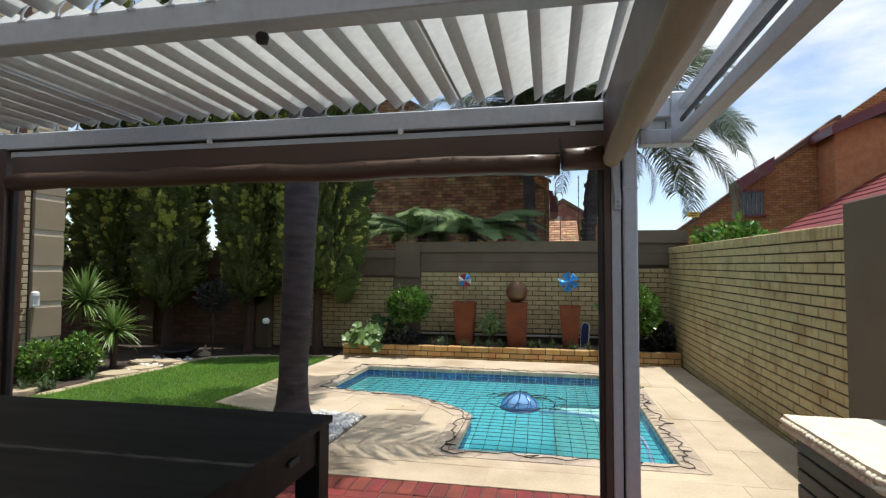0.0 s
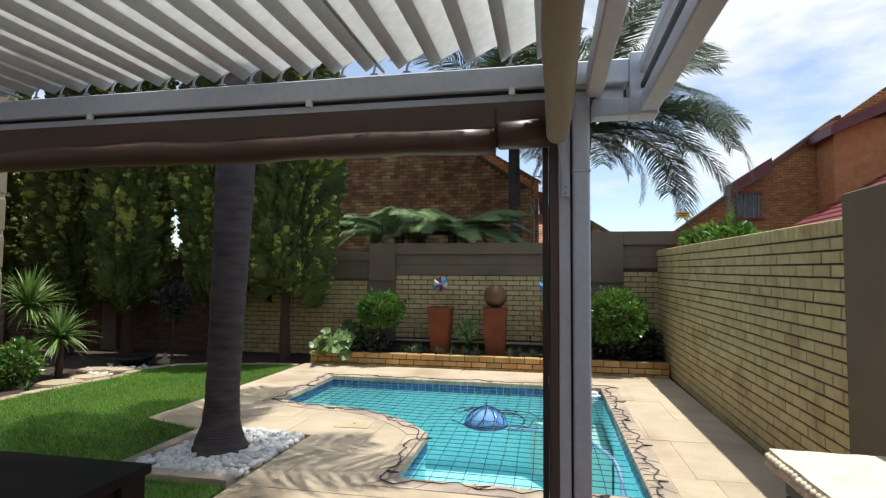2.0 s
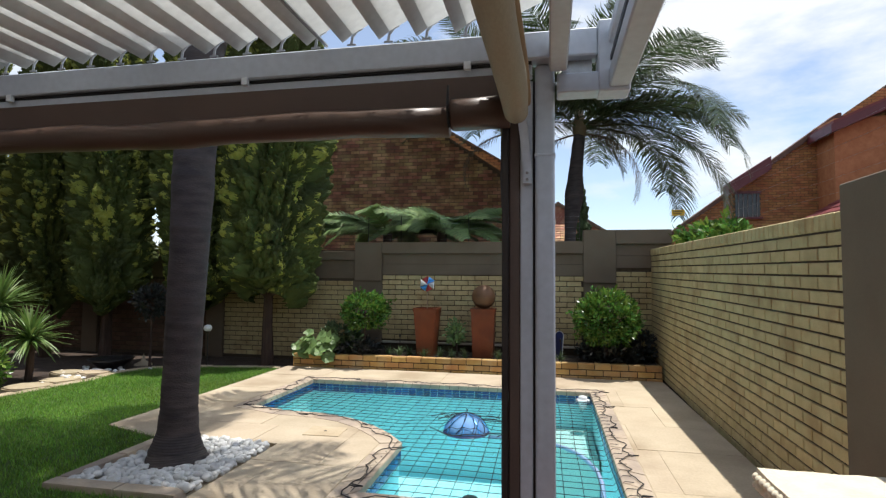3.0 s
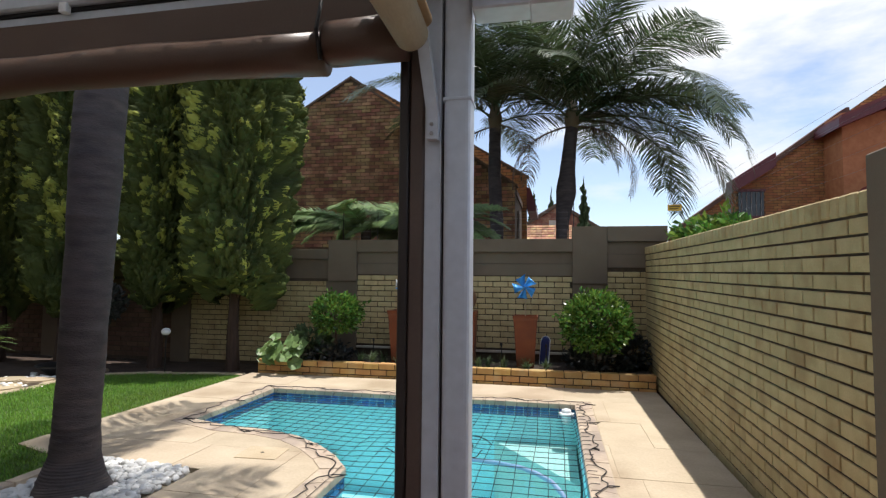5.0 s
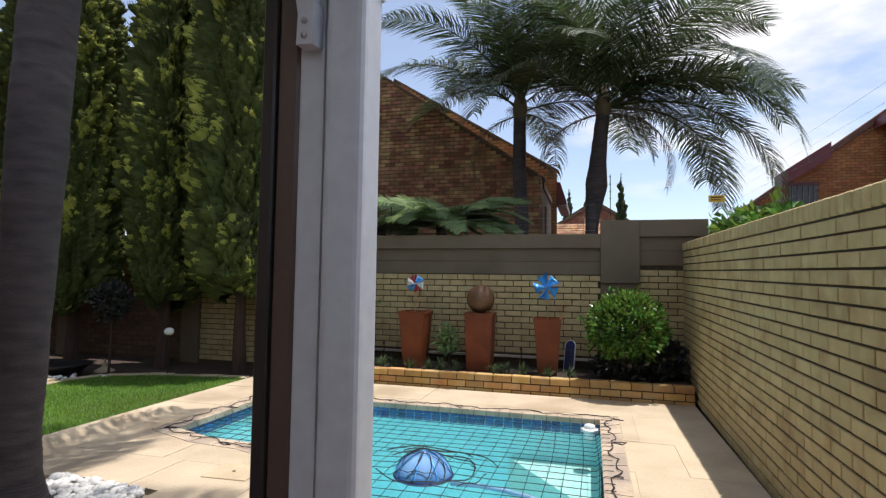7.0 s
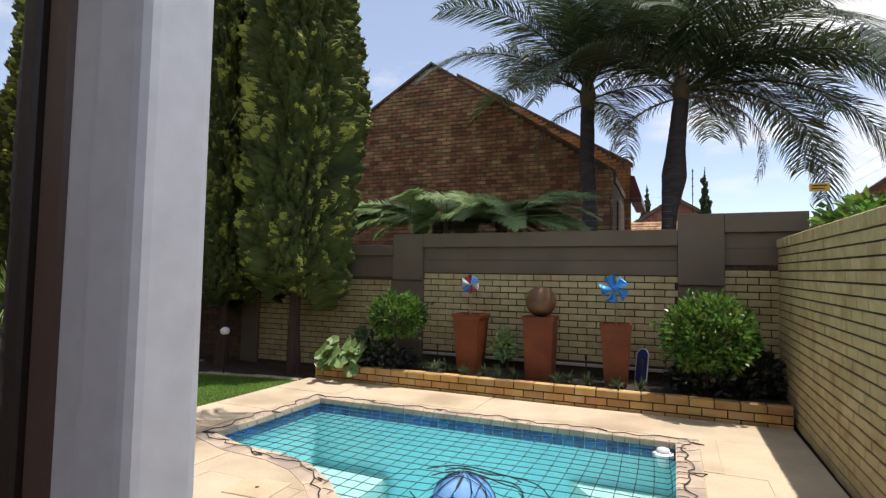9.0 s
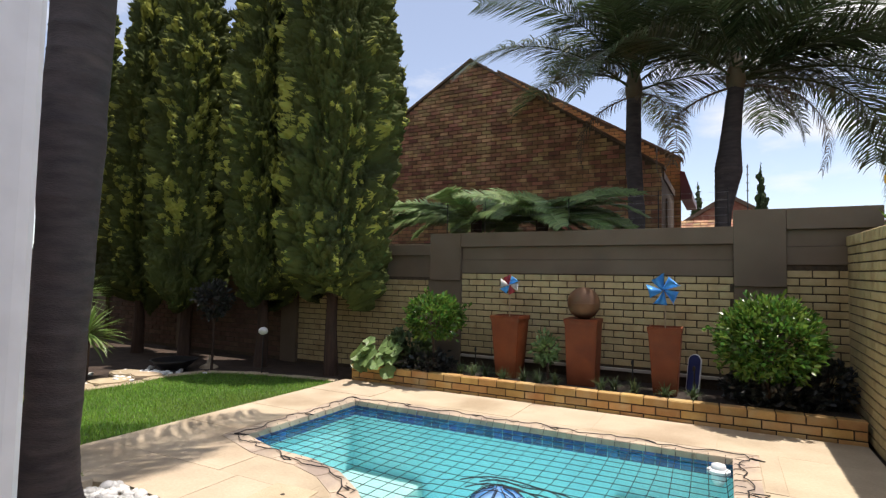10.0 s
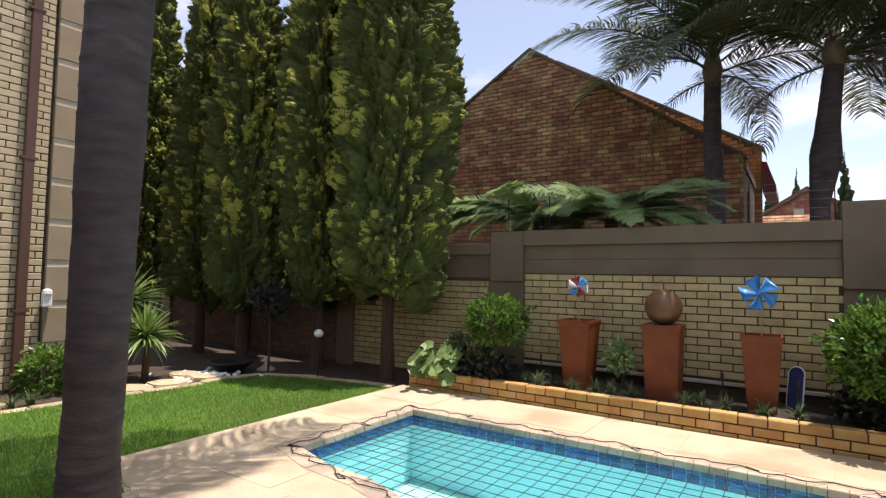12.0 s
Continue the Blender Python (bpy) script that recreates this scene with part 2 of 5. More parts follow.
M_TERRA = mat("terracotta_glaze", (0.21, 0.055, 0.018), (0.155, 0.038, 0.013), 0.5, scale=5, fine=40, bump=0.08, spec=0.3, c3=(0.12, 0.032, 0.014), c3_at=0.62)
M_BRONZE = mat("bronze_glazed_ball", (0.20, 0.10, 0.05), (0.14, 0.07, 0.035), 0.55, 0.25, scale=5, bump=0.05, c3=(0.1, 0.055, 0.03))
M_BLUE = mat("blue_foil_pinwheel", (0.06, 0.38, 0.85), (0.10, 0.46, 0.9), 0.3, 0.2, scale=8, bump=0.02)
M_RED = mat("red_foil_pinwheel", (0.6, 0.08, 0.1), (0.5, 0.06, 0.08), 0.35, scale=8, bump=0.02)
M_WHITE = mat("white_plastic", (0.78, 0.79, 0.8), (0.72, 0.73, 0.74), 0.4, scale=10, bump=0.02)
M_STICK = mat("pale_wood_stick", (0.42, 0.3, 0.18), (0.34, 0.24, 0.14), 0.6, scale=20, bump=0.05)
M_NAVY = mat("navy_foam_board", (0.02, 0.035, 0.14), (0.018, 0.03, 0.11), 0.45, scale=8, bump=0.03)
M_NET = mat("black_net_cord", (0.014, 0.014, 0.018), (0.01, 0.01, 0.012), 0.7, scale=40, bump=0)
M_HOSE = mat("lilac_pool_hose", (0.36, 0.42, 0.62), (0.32, 0.38, 0.56), 0.5, scale=10, bump=0.05)
M_POOL = mat("aqua_pool_plaster", (0.48, 0.85, 0.88), (0.41, 0.80, 0.85), 0.7, scale=2.2, fine=50, bump=0.1, c3=(0.46, 0.82, 0.88), c3_at=0.6)
M_STEPS = mat("pale_pool_step", (0.56, 0.70, 0.64), (0.48, 0.66, 0.62), 0.7, scale=3, fine=50, bump=0.1)
M_MOSAIC = mat("cobalt_mosaic_tile", (0.03, 0.13, 0.33), (0.02, 0.09, 0.26), 0.25, scale=14, bump=0.05, obj_var=0.35)
M_DOME = mat("blue_float_vinyl", (0.08, 0.22, 0.52), (0.12, 0.30, 0.60), 0.65, scale=9, bump=0.3, c3=(0.18, 0.38, 0.66), c3_at=0.58)
M_PIPE = mat("brown_downpipe_paint", (0.105, 0.05, 0.034), (0.085, 0.04, 0.027), 0.4, scale=3, bump=0.05)
M_YELLOW = mat("yellow_warning_plate", (0.75, 0.42, 0.03), (0.68, 0.36, 0.02), 0.5, scale=10, bump=0.03)
M_GLASS = mat("dark_window_glass", (0.02, 0.022, 0.025), (0.015, 0.017, 0.02), 0.08, scale=2, bump=0)
M_PATIOWALL = mat("patio_wall_plaster", (0.42, 0.36, 0.28), (0.38, 0.32, 0.25), 0.9, scale=3, bump=0.1)

# water: clear, tinted, with gloss by Fresnel
M_WATER = bpy.data.materials.new("pool_water")
M_WATER.use_nodes = True
wn, wl = M_WATER.node_tree.nodes, M_WATER.node_tree.links
wn.remove(wn["Principled BSDF"])
wa_t = wn.new("ShaderNodeBsdfTransparent")
wa_t.inputs[0].default_value = (0.72, 0.97, 0.985, 1)
wa_g = wn.new("ShaderNodeBsdfGlossy")
wa_g.inputs["Roughness"].default_value = 0.03
wa_f = wn.new("ShaderNodeFresnel")
wa_f.inputs[0].default_value = 1.33
wa_n = wn.new("ShaderNodeTexNoise")
wa_n.inputs["Scale"].default_value = 3.5
wa_b = wn.new("ShaderNodeBump")
wa_b.inputs["Strength"].default_value, wa_b.inputs["Distance"].default_value = 0.25, 0.03
wa_m = wn.new("ShaderNodeMixShader")
wa_p = wn.new("ShaderNodeNewGeometry")
wl.new(wa_p.outputs["Position"], wa_n.inputs["Vector"])
wl.new(wa_n.outputs["Fac"], wa_b.inputs["Height"])
wl.new(wa_b.outputs[0], wa_g.inputs["Normal"])
wl.new(wa_b.outputs[0], wa_f.inputs["Normal"])
wl.new(wa_f.outputs[0], wa_m.inputs[0])
wl.new(wa_t.outputs[0], wa_m.inputs[1])
wl.new(wa_g.outputs[0], wa_m.inputs[2])
wl.new(wa_m.outputs[0], wn["Material Output"].inputs["Surface"])


# ---- building helpers ----
rng = random.Random(7)


def mesh_of(name, verts, faces, material, smooth=False):
    me = bpy.data.meshes.new(name)
    me.from_pydata([tuple(v) for v in verts], [], faces)
    me.materials.append(material)
    if smooth:
        me.polygons.foreach_set("use_smooth", [True] * len(me.polygons))
    me.update()
    return me


def part(name, bm, material, parent=None, label="", smooth=False):
    """Links a bmesh (or a mesh) as one object, under a thing or part if given."""
    if isinstance(bm, bpy.types.Mesh):
        me = bm
    else:
        me = bpy.data.meshes.new(name)
        bmesh.ops.recalc_face_normals(bm, faces=bm.faces)
        bm.to_mesh(me)
        bm.free()
        if material:
            me.materials.append(material)
        if smooth:
            me.polygons.foreach_set("use_smooth", [True] * len(me.polygons))
    ob = new(name, me)
    if parent:
        ob.parent = parent
    if label:
        ob["label"] = label
    return ob


def thing(name, label, category, at=(0, 0, 0), rz=0, group="", kind=""):
    e = new(name)
    e.matrix_basis = pose(*at, 0, 0, rz)
    return tagged(e, label, category, group, kind)


def box(x0, x1, y0, y1, z0, z1, bevel=0.0, seg=1, bm=None):
    bm = bm or bmesh.new()
    r = bmesh.ops.create_cube(bm, size=1.0)
    vs = r["verts"]
    for v in vs:
        v.co = Vector((x0 if v.co.x < 0 else x1, y0 if v.co.y < 0 else y1, z0 if v.co.z < 0 else z1))
    if bevel:
        es = list({e for v in vs for e in v.link_edges})
        bmesh.ops.bevel(bm, geom=es, offset=bevel, segments=seg, affect="EDGES", profile=0.7)
    return bm


def tube(points, radii, sides=10, closed_ends=True, bm=None, flat=1.0):
    """A tube along points with a radius for each."""
    bm = bm or bmesh.new()
    pts = [Vector(p) for p in points]
    if isinstance(radii, (int, float)):
        radii = [radii] * len(pts)
    rings = []
    side = None
    for i, p in enumerate(pts):
        d = (pts[min(i + 1, len(pts) - 1)] - pts[max(i - 1, 0)]).normalized()
        if side is None:
            side = d.orthogonal().normalized()
        side = (side - d * side.dot(d)).normalized()
        up = d.cross(side)
        rings.append([bm.verts.new(p + (side * math.cos(2 * math.pi * k / sides) + up * math.sin(2 * math.pi * k / sides) * flat) * radii[i]) for k in range(sides)])
    for a, b in zip(rings, rings[1:]):
        for k in range(sides):
            bm.faces.new((a[k], a[(k + 1) % sides], b[(k + 1) % sides], b[k]))
    if closed_ends:
        bm.faces.new(list(reversed(rings[0])))
        bm.faces.new(rings[-1])
    return bm


def lathe(profile, sides=24, bm=None, centre=(0, 0, 0)):
    """A turned shape from (radius, height) pairs."""
    bm = bm or bmesh.new()
    c = Vector(centre)
    rings = []
    for r, h in profile:
        rings.append([bm.verts.new(c + Vector((max(r, 1e-4) * math.cos(2 * math.pi * k / sides), max(r, 1e-4) * math.sin(2 * math.pi * k / sides), h))) for k in range(sides)])
    for a, b in zip(rings, rings[1:]):
        for k in range(sides):
            bm.faces.new((a[k], a[(k + 1) % sides], b[(k + 1) % sides], b[k]))
    bm.faces.new(list(reversed(rings[0])))
    bm.faces.new(rings[-1])
    return bm


def prism(poly, z0, z1, bm=None):
    """A polygon in x, y raised from z0 to z1."""
    bm = bm or bmesh.new()
    lo = [bm.verts.new((x, y, z0)) for x, y in poly]
    hi = [bm.verts.new((x, y, z1)) for x, y in poly]
    n = len(poly)
    bm.faces.new(list(reversed(lo)))
    bm.faces.new(hi)
    for i in range(n):
        bm.faces.new((lo[i], lo[(i + 1) % n], hi[(i + 1) % n], hi[i]))
    return bm


def slab_xz(poly, y0, y1, bm=None):
    """A polygon in x, z pushed from y0 to y1."""
    bm = bm or bmesh.new()
    a = [bm.verts.new((x, y0, z)) for x, z in poly]
    b = [bm.verts.new((x, y1, z)) for x, z in poly]
    n = len(poly)
    bm.faces.new(a)
    bm.faces.new(list(reversed(b)))
    for i in range(n):
        bm.faces.new((a[i], b[i], b[(i + 1) % n], a[(i + 1) % n]))
    return bm


def inside_poly(p, poly):
    x, y = p[0], p[1]
    hit, j = False, len(poly) - 1
    for i in range(len(poly)):
        xi, yi, xj, yj = *poly[i], *poly[j]
        if (yi > y) != (yj > y) and x < (xj - xi) * (y - yi) / (yj - yi) + xi:
            hit = not hit
        j = i
    return hit


def region(outer, holes=(), also=None):
    """Triangles of a polygon with holes, and optionally inside a further polygon."""
    verts, edges = [], []
    for poly in (outer, *holes, *([also] if also else [])):
        s = len(verts)
        verts += [Vector((p[0], p[1])) for p in poly]
        edges += [(s + i, s + (i + 1) % len(poly)) for i in range(len(poly))]
    v, _, f, *_ = delaunay(verts, edges, [], 0, 1e-5)
    keep = []
    for t in f:
        c = sum((v[i] for i in t), Vector((0, 0))) / len(t)
        if inside_poly(c, outer) and not any(inside_poly(c, h) for h in holes) and (not also or inside_poly(c, also)):
            keep.append(tuple(t))
    return v, keep


def plate(v, tris, z0, z1):
    """Flat triangles raised from z0 to z1 with walls round the rim."""
    used = sorted({i for t in tris for i in t})
    ix = {o: n for n, o in enumerate(used)}
    verts = [(v[o].x, v[o].y, z1) for o in used]
    faces, count = [], {}
    for t in tris:
        a = [ix[i] for i in t]
        p, q, r = (Vector(verts[i]) for i in a)
        if (q - p).cross(r - p).z < 0:
            a.reverse()
        faces.append(a)
        for i in range(3):
            e = (a[i], a[(i + 1) % 3])
            count[e] = 1
    n = len(verts)
    verts += [(x, y, z0) for x, y, _ in verts]
    for a, b in list(count):
        if (b, a) not in count:
            faces.append([b, a, a + n, b + n])
    return verts, faces


BRICK_MESHES = {}


def brick_mesh(w, h, d, material, chamfer=0.004):
    """A brick lying in u (x), v (z), its face at y = -d, with worn edges."""
    key = (round(w, 3), round(h, 3), round(d, 3), material.name)
    if key not in BRICK_MESHES:
        c = chamfer
        v = [(-w / 2, 0, -h / 2), (w / 2, 0, -h / 2), (w / 2, 0, h / 2), (-w / 2, 0, h / 2)]
        v += [(x, -d + c, z) for x, _, z in v[:4]]
        v += [(x - math.copysign(c, x), -d, z - math.copysign(c, z)) for x, _, z in v[:4]]
        f = [[4 * k + i, 4 * k + (i + 1) % 4, 4 * k + 4 + (i + 1) % 4, 4 * k + 4 + i] for k in (0, 1) for i in range(4)] + [[8, 9, 10, 11]]
        BRICK_MESHES[key] = mesh_of("brick", v, f, material)
    return BRICK_MESHES[key]


def brickwork(parent, frame_m, u0, u1, v0, v1, material, pitch=0.232, course=0.085, gap=0.013, depth=0.012, near=None, limit=290, test=None, name="brick", jitter=0.0015, first=0.0):
    """Stretcher-bond bricks on a face. frame_m takes (u, -out, v) into the world. Bricks inside near (u, v limits) become parts; the rest one joined part."""
    r = random.Random(len(BRICK_MESHES) + int(u1 * 100))
    places = []
    row, v = 0, v0
    while v + course <= v1 + 0.02:
        u = u0 - (pitch / 2 if row % 2 else 0) - first
        while u < u1:
            a, b = max(u + gap / 2, u0), min(u + pitch - gap / 2, u1)
            if b - a > 0.03 and (not test or test((a + b) / 2, v + course / 2)):
                places.append(((a + b) / 2, v + course / 2, b - a))
            u += pitch
        v += course
        row += 1
    single = [p for p in places if near and near[0] <= p[0] <= near[1] and near[2] <= p[1] <= near[3]][:limit]
    taken = set(single)
    for u, v, w in single:
        ob = new(name, brick_mesh(round(w, 2), course - gap, depth, material))
        ob.parent = parent
        ob.matrix_basis = frame_m @ Matrix.Translation((u, r.uniform(-jitter, jitter), v)) @ pose(0, 0, 0, 0, r.uniform(-0.3, 0.3), r.uniform(-0.25, 0.25))
    verts, faces = [], []
    for p in places:
        if p in taken:
            continue
        me = brick_mesh(round(p[2], 2), course - gap, depth, material)
        s = len(verts)
        m = frame_m @ Matrix.Translation((p[0], r.uniform(-jitter, jitter), p[1]))
        verts += [m @ q.co for q in me.vertices]
        faces += [[s + i for i in f.vertices] for f in me.polygons]
    if verts:
        ob = part("brickwork", mesh_of("brickwork", verts, faces, material), None, parent)
        ob["kind"] = "stuff"


def leaf_quads(centres, size, r, up=0.3, wide=0.45, fold=0.25, out_from=None):
    """Pointed leaves (two folded halves) at the centres; leans outwards from out_from where given."""
    verts, faces = [], []
    for c in centres:
        c = Vector(c)
        d = Vector((r.gauss(0, 1), r.gauss(0, 1), r.gauss(0, 1)))
        if out_from is not None:
            d = d * 0.7 + (c - Vector(out_from)).normalized() * 1.1
        d.z += up
        d.normalize()
        s = d.orthogonal().normalized()
        s.rotate(Matrix.Rotation(r.uniform(0, 6.28), 3, d))
        n = d.cross(s)
        L = size * r.uniform(0.7, 1.3)
        w = L * wide / 2
        i = len(verts)
        verts += [c, c + d * L * 0.5 + s * w + n * w * fold, c + d * L, c + d * L * 0.5 - s * w + n * w * fold, c + d * L * 0.5]
        faces += [(i, i + 1, i + 2, i + 4), (i, i + 4, i + 2, i + 3)]
    return verts, faces

# ---- ground, lawn, paving, pool ----
POOL = [(-2.76, 7.96), (-2.76, 6.42), (-2.32, 6.27), (-1.85, 6.23), (-1.52, 6.13), (-1.22, 5.93), (-0.98, 5.70), (-0.79, 5.45), (-0.78, 4.36), (0.97, 4.36), (0.97, 7.96)]


def offset(poly, d):
    """The polygon (counterclockwise) moved outwards by d."""
    out = []
    n = len(poly)
    for i in range(n):
        p0, p1, p2 = (Vector(poly[(i + k) % n]) for k in (-1, 0, 1))
        a, b = (p1 - p0).normalized(), (p2 - p1).normalized()
        na, nb = Vector((a.y, -a.x)), Vector((b.y, -b.x))
        m = (na + nb).normalized()
        out.append(tuple(p1 + m * d / max(0.5, m.dot(na))))
    return out


RING = [(-3.2, 3.9), (1.4, 3.9), (1.4, 8.4), (-3.2, 8.4)]
FAR = 900
gv = [(-FAR, -FAR, -0.05), (FAR, -FAR, -0.05), (FAR, FAR, -0.05), (-FAR, FAR, -0.05)] + [(x, y, -0.05) for x, y in RING]
ground = part("ground", mesh_of("ground", gv, [(0, 1, 5, 4), (1, 2, 6, 5), (2, 3, 7, 6), (3, 0, 4, 7)], M_EARTH), None)
tagged(ground, "dark brown mulched garden earth, open to the horizon", "ground", kind="structure")

LAWN = [(-5.86, 3.2), (-5.88, 5.3), (-5.82, 6.3), (-5.70, 7.1), (-5.75, 7.75), (-5.6, 8.25), (-5.1, 8.5), (-4.4, 8.66), (-3.68, 8.76), (-3.67, 5.40), (-2.86, 5.16), (-2.86, 4.0), (-1.86, 3.98), (-1.86, 3.66), (-3.5, 3.66), (-3.5, 3.2)]
v, t = region(LAWN)
vv, ff = plate(v, t, -0.06, -0.012)
lawn = part("lawn_soil", mesh_of("lawn_soil", vv, ff, M_TURF), None)
tagged(lawn, "turf soil under the green lawn", "lawn", kind="structure")

BED = [(-2.76, 4.12), (-1.86, 4.12), (-1.84, 5.16), (-2.60, 5.20)]
PAVED = [(-3.64, 5.38), (-2.86, 5.12), (-2.60, 5.24), (-1.80, 5.20), (-1.82, 3.66), (2.0, 3.66), (2.0, 8.92), (-3.64, 8.92)]
COPE_OUT = offset(POOL, 0.17)
v, t = region(PAVED, [offset(POOL, 0.02)])
vv, ff = plate(v, t, -0.08, -0.0022)
paving = part("paving", mesh_of("paving", vv, ff, M_JOINT), None)
tagged(paving, "sun-bleached sandstone slab paving round the pool", "paving", kind="structure")

# pool basin: walls, floor, corner steps
DEPTH = -1.15
n = len(POOL)
bm = bmesh.new()
hi = [bm.verts.new((x, y, -0.012)) for x, y in offset(POOL, 0.012)]
lo = [bm.verts.new((x, y, DEPTH)) for x, y in offset(POOL, 0.012)]
for i in range(n):
    bm.faces.new((hi[i], lo[i], lo[(i + 1) % n], hi[(i + 1) % n]))
bm.faces.new(lo)
basin = part("pool_basin", bm, M_POOL)
tagged(basin, "aqua plastered swimming pool basin with blue tile band", "swimming pool", kind="structure")
part("step", box(-2.75, -1.85, 7.05, 7.95, DEPTH, -0.72, 0.05, 3), M_STEPS, basin, "pale shallow corner step")
part("step", prism([(0.05, 7.95), (0.96, 7.95), (0.96, 6.75)], DEPTH, -0.46), M_STEPS, basin, "pale triangular corner seat")
part("drain", lathe([(0.09, 0), (0.09, 0.02), (0.06, 0.03)], 16, centre=(-0.45, 7.25, DEPTH)), M_BLACK, basin, "dark floor drain cover")
v, t = region(offset(POOL, 0.008))
wv = [(p.x, p.y, -0.085) for p in v]
water = part("water", mesh_of("water", wv, [tuple(f) for f in t], M_WATER), None)
water.visible_shadow = False
tagged(water, "clear turquoise pool water", "water", kind="structure")

# cobalt tile band at the waterline
for i in range(n):
    a, b = Vector(POOL[i]), Vector(POOL[(i + 1) % n])
    d = b - a
    k = max(1, round(d.length / 0.098))
    w = d.length / k
    ang = math.degrees(math.atan2(d.y, d.x))
    for j in range(k):
        c = a + d * ((j + 0.5) / k)
        for z in (-0.052, -0.124):
            ob = new("tile", brick_mesh(w - 0.006, 0.066, 0.006, M_MOSAIC, 0.002))
            ob.parent = basin
            ob.matrix_basis = pose(c.x, c.y, z, 0, 0, ang + 180)

# coping stones along the rim
inner, outer_r = offset(POOL, -0.015), COPE_OUT
for i in range(n):
    a0, a1, b0, b1 = (Vector(p) for p in (inner[i], inner[(i + 1) % n], outer_r[i], outer_r[(i + 1) % n]))
    k = max(1, round((a1 - a0).length / 0.27))
    for j in range(k):
        f0, f1 = j / k, (j + 1) / k
        quad = [a0.lerp(a1, f0), a0.lerp(a1, f1), b0.lerp(b1, f1), b0.lerp(b1, f0)]
        c = sum(quad, Vector((0, 0))) / 4
        quad = [q + (c - q).normalized() * 0.003 for q in quad]
        h = rng.uniform(-0.001, 0.003)
        bm = prism([tuple(q) for q in quad], -0.05, h + 0.002)
        bmesh.ops.bevel(bm, geom=[e for e in bm.edges if e.calc_length() > 0.09 and all(vt.co.z > -0.02 for vt in e.verts)], offset=0.004, segments=2, affect="EDGES")
        part("coping_stone", bm, M_COPING, paving)

# slabs: irregular grid cut round the pool's coping and the pebble bed
r2 = random.Random(11)
ys = [3.66, 4.02]
while ys[-1] < 8.92:
    ys.append(min(8.92, ys[-1] + r2.choice([0.62, 0.78, 0.92])))
for y0, y1 in zip(ys, ys[1:]):
    if y1 - y0 < 0.1:
        continue
    x = -3.64 - r2.uniform(0, 0.4)
    while x < 2.0:
        x1 = min(2.0, x + r2.choice([0.8, 1.05, 1.3, 0.92]))
        g = 0.0025
        rect = [(x + g, y0 + g), (x1 - g, y0 + g), (x1 - g, y1 - g), (x + g, y1 - g)]
        v, t = region(rect, [offset(POOL, 0.176)], PAVED)
        if t:
            h = r2.uniform(-0.0006, 0.0022)
            vv, ff = plate(v, t, -0.03, h)
            part("slab", mesh_of("slab", vv, ff, M_PAVE), None, paving)
        x = x1

# kerb of the pebble bed and of the lawn
kerb = thing("bed_kerb", "pale sandstone edging round the white pebble bed", "kerb", kind="structure")
for x0, x1, y0, y1 in ((-2.86, -2.32, 4.0, 4.12), (-2.31, -1.86, 4.0, 4.12), (-2.86, -2.76, 4.13, 4.62), (-2.86, -2.76, 4.63, 5.15)):
    part("kerb_stone", box(x0, x1, y0, y1, -0.06, 0.03, 0.012, 2), M_COPING, kerb)
edging = thing("lawn_edging", "low pale stone edging along the lawn", "kerb", kind="structure")
edge_pts = LAWN[1:9]
for p, q in zip(edge_pts, edge_pts[1:]):
    p, q = Vector(p), Vector(q)
    k = max(1, round((q - p).length / 0.4))
    for j in range(k):
        a, b = p.lerp(q, (j + 0.02) / k), p.lerp(q, (j + 0.98) / k)
        s = Vector((a.y - b.y, b.x - a.x)).normalized() * -0.06
        bm = prism([tuple(a + s), tuple(b + s), tuple(b - s), tuple(a - s)], -0.06, rng.uniform(0.0, 0.02))
        bmesh.ops.bevel(bm, geom=[e for e in bm.edges if all(vt.co.z > -0.02 for vt in e.verts)], offset=0.012, segments=1, affect="EDGES")
        part("edging_stone", bm, M_ROCK, edging)

# patio of red clay pavers under the pergola
patio = part("patio_floor", box(-4.3, 2.0, -2.5, 3.655, -0.06, -0.012), M_PATIO)
tagged(patio, "red clay paver patio floor under the pergola", "floor", kind="structure")
paver = {}


def paver_at(cx, cy, w, l):
    key = (w, l)
    if key not in paver:
        bm = box(-w / 2, w / 2, -l / 2, l / 2, -0.04, 0.0, 0.006)
        me = bpy.data.meshes.new("paver")
        bm.to_mesh(me)
        bm.free()
        me.materials.append(M_REDPAVER)
        paver[key] = me
    ob = new("paver", paver[key])
    ob.parent = patio
    ob.matrix_basis = pose(cx, cy, rng.uniform(-0.002, 0.002), rng.uniform(-0.3, 0.3), rng.uniform(-0.3, 0.3), rng.uniform(-0.4, 0.4))


for i in range(57):
    paver_at(-4.24 + i * 0.11, 3.54, 0.102, 0.215)
for row in range(8):
    for i in range(26):
        paver_at(-3.9 + i * 0.225 + (0.1125 if row % 2 else 0), 3.372 - row * 0.11, 0.217, 0.102)

# ---- boundary walls ----
YB = 9.90                                     # brick face of the back wall
BACK = Matrix.Identity(4)
wall_north = part("wall_north", box(-14, 2.6, YB, YB + 0.22, -0.1, 1.90), M_MORTAR)
tagged(wall_north, "buff brick and taupe plaster garden wall behind the pool", "wall", kind="structure")


def plaster(x0, x1, y0, z0, z1, y1=YB + 0.235, bev=0.003):
    return part("plaster_panel", box(x0, x1, y0, y1, z0, z1, bev), M_PLASTER, wall_north, "taupe painted plaster")


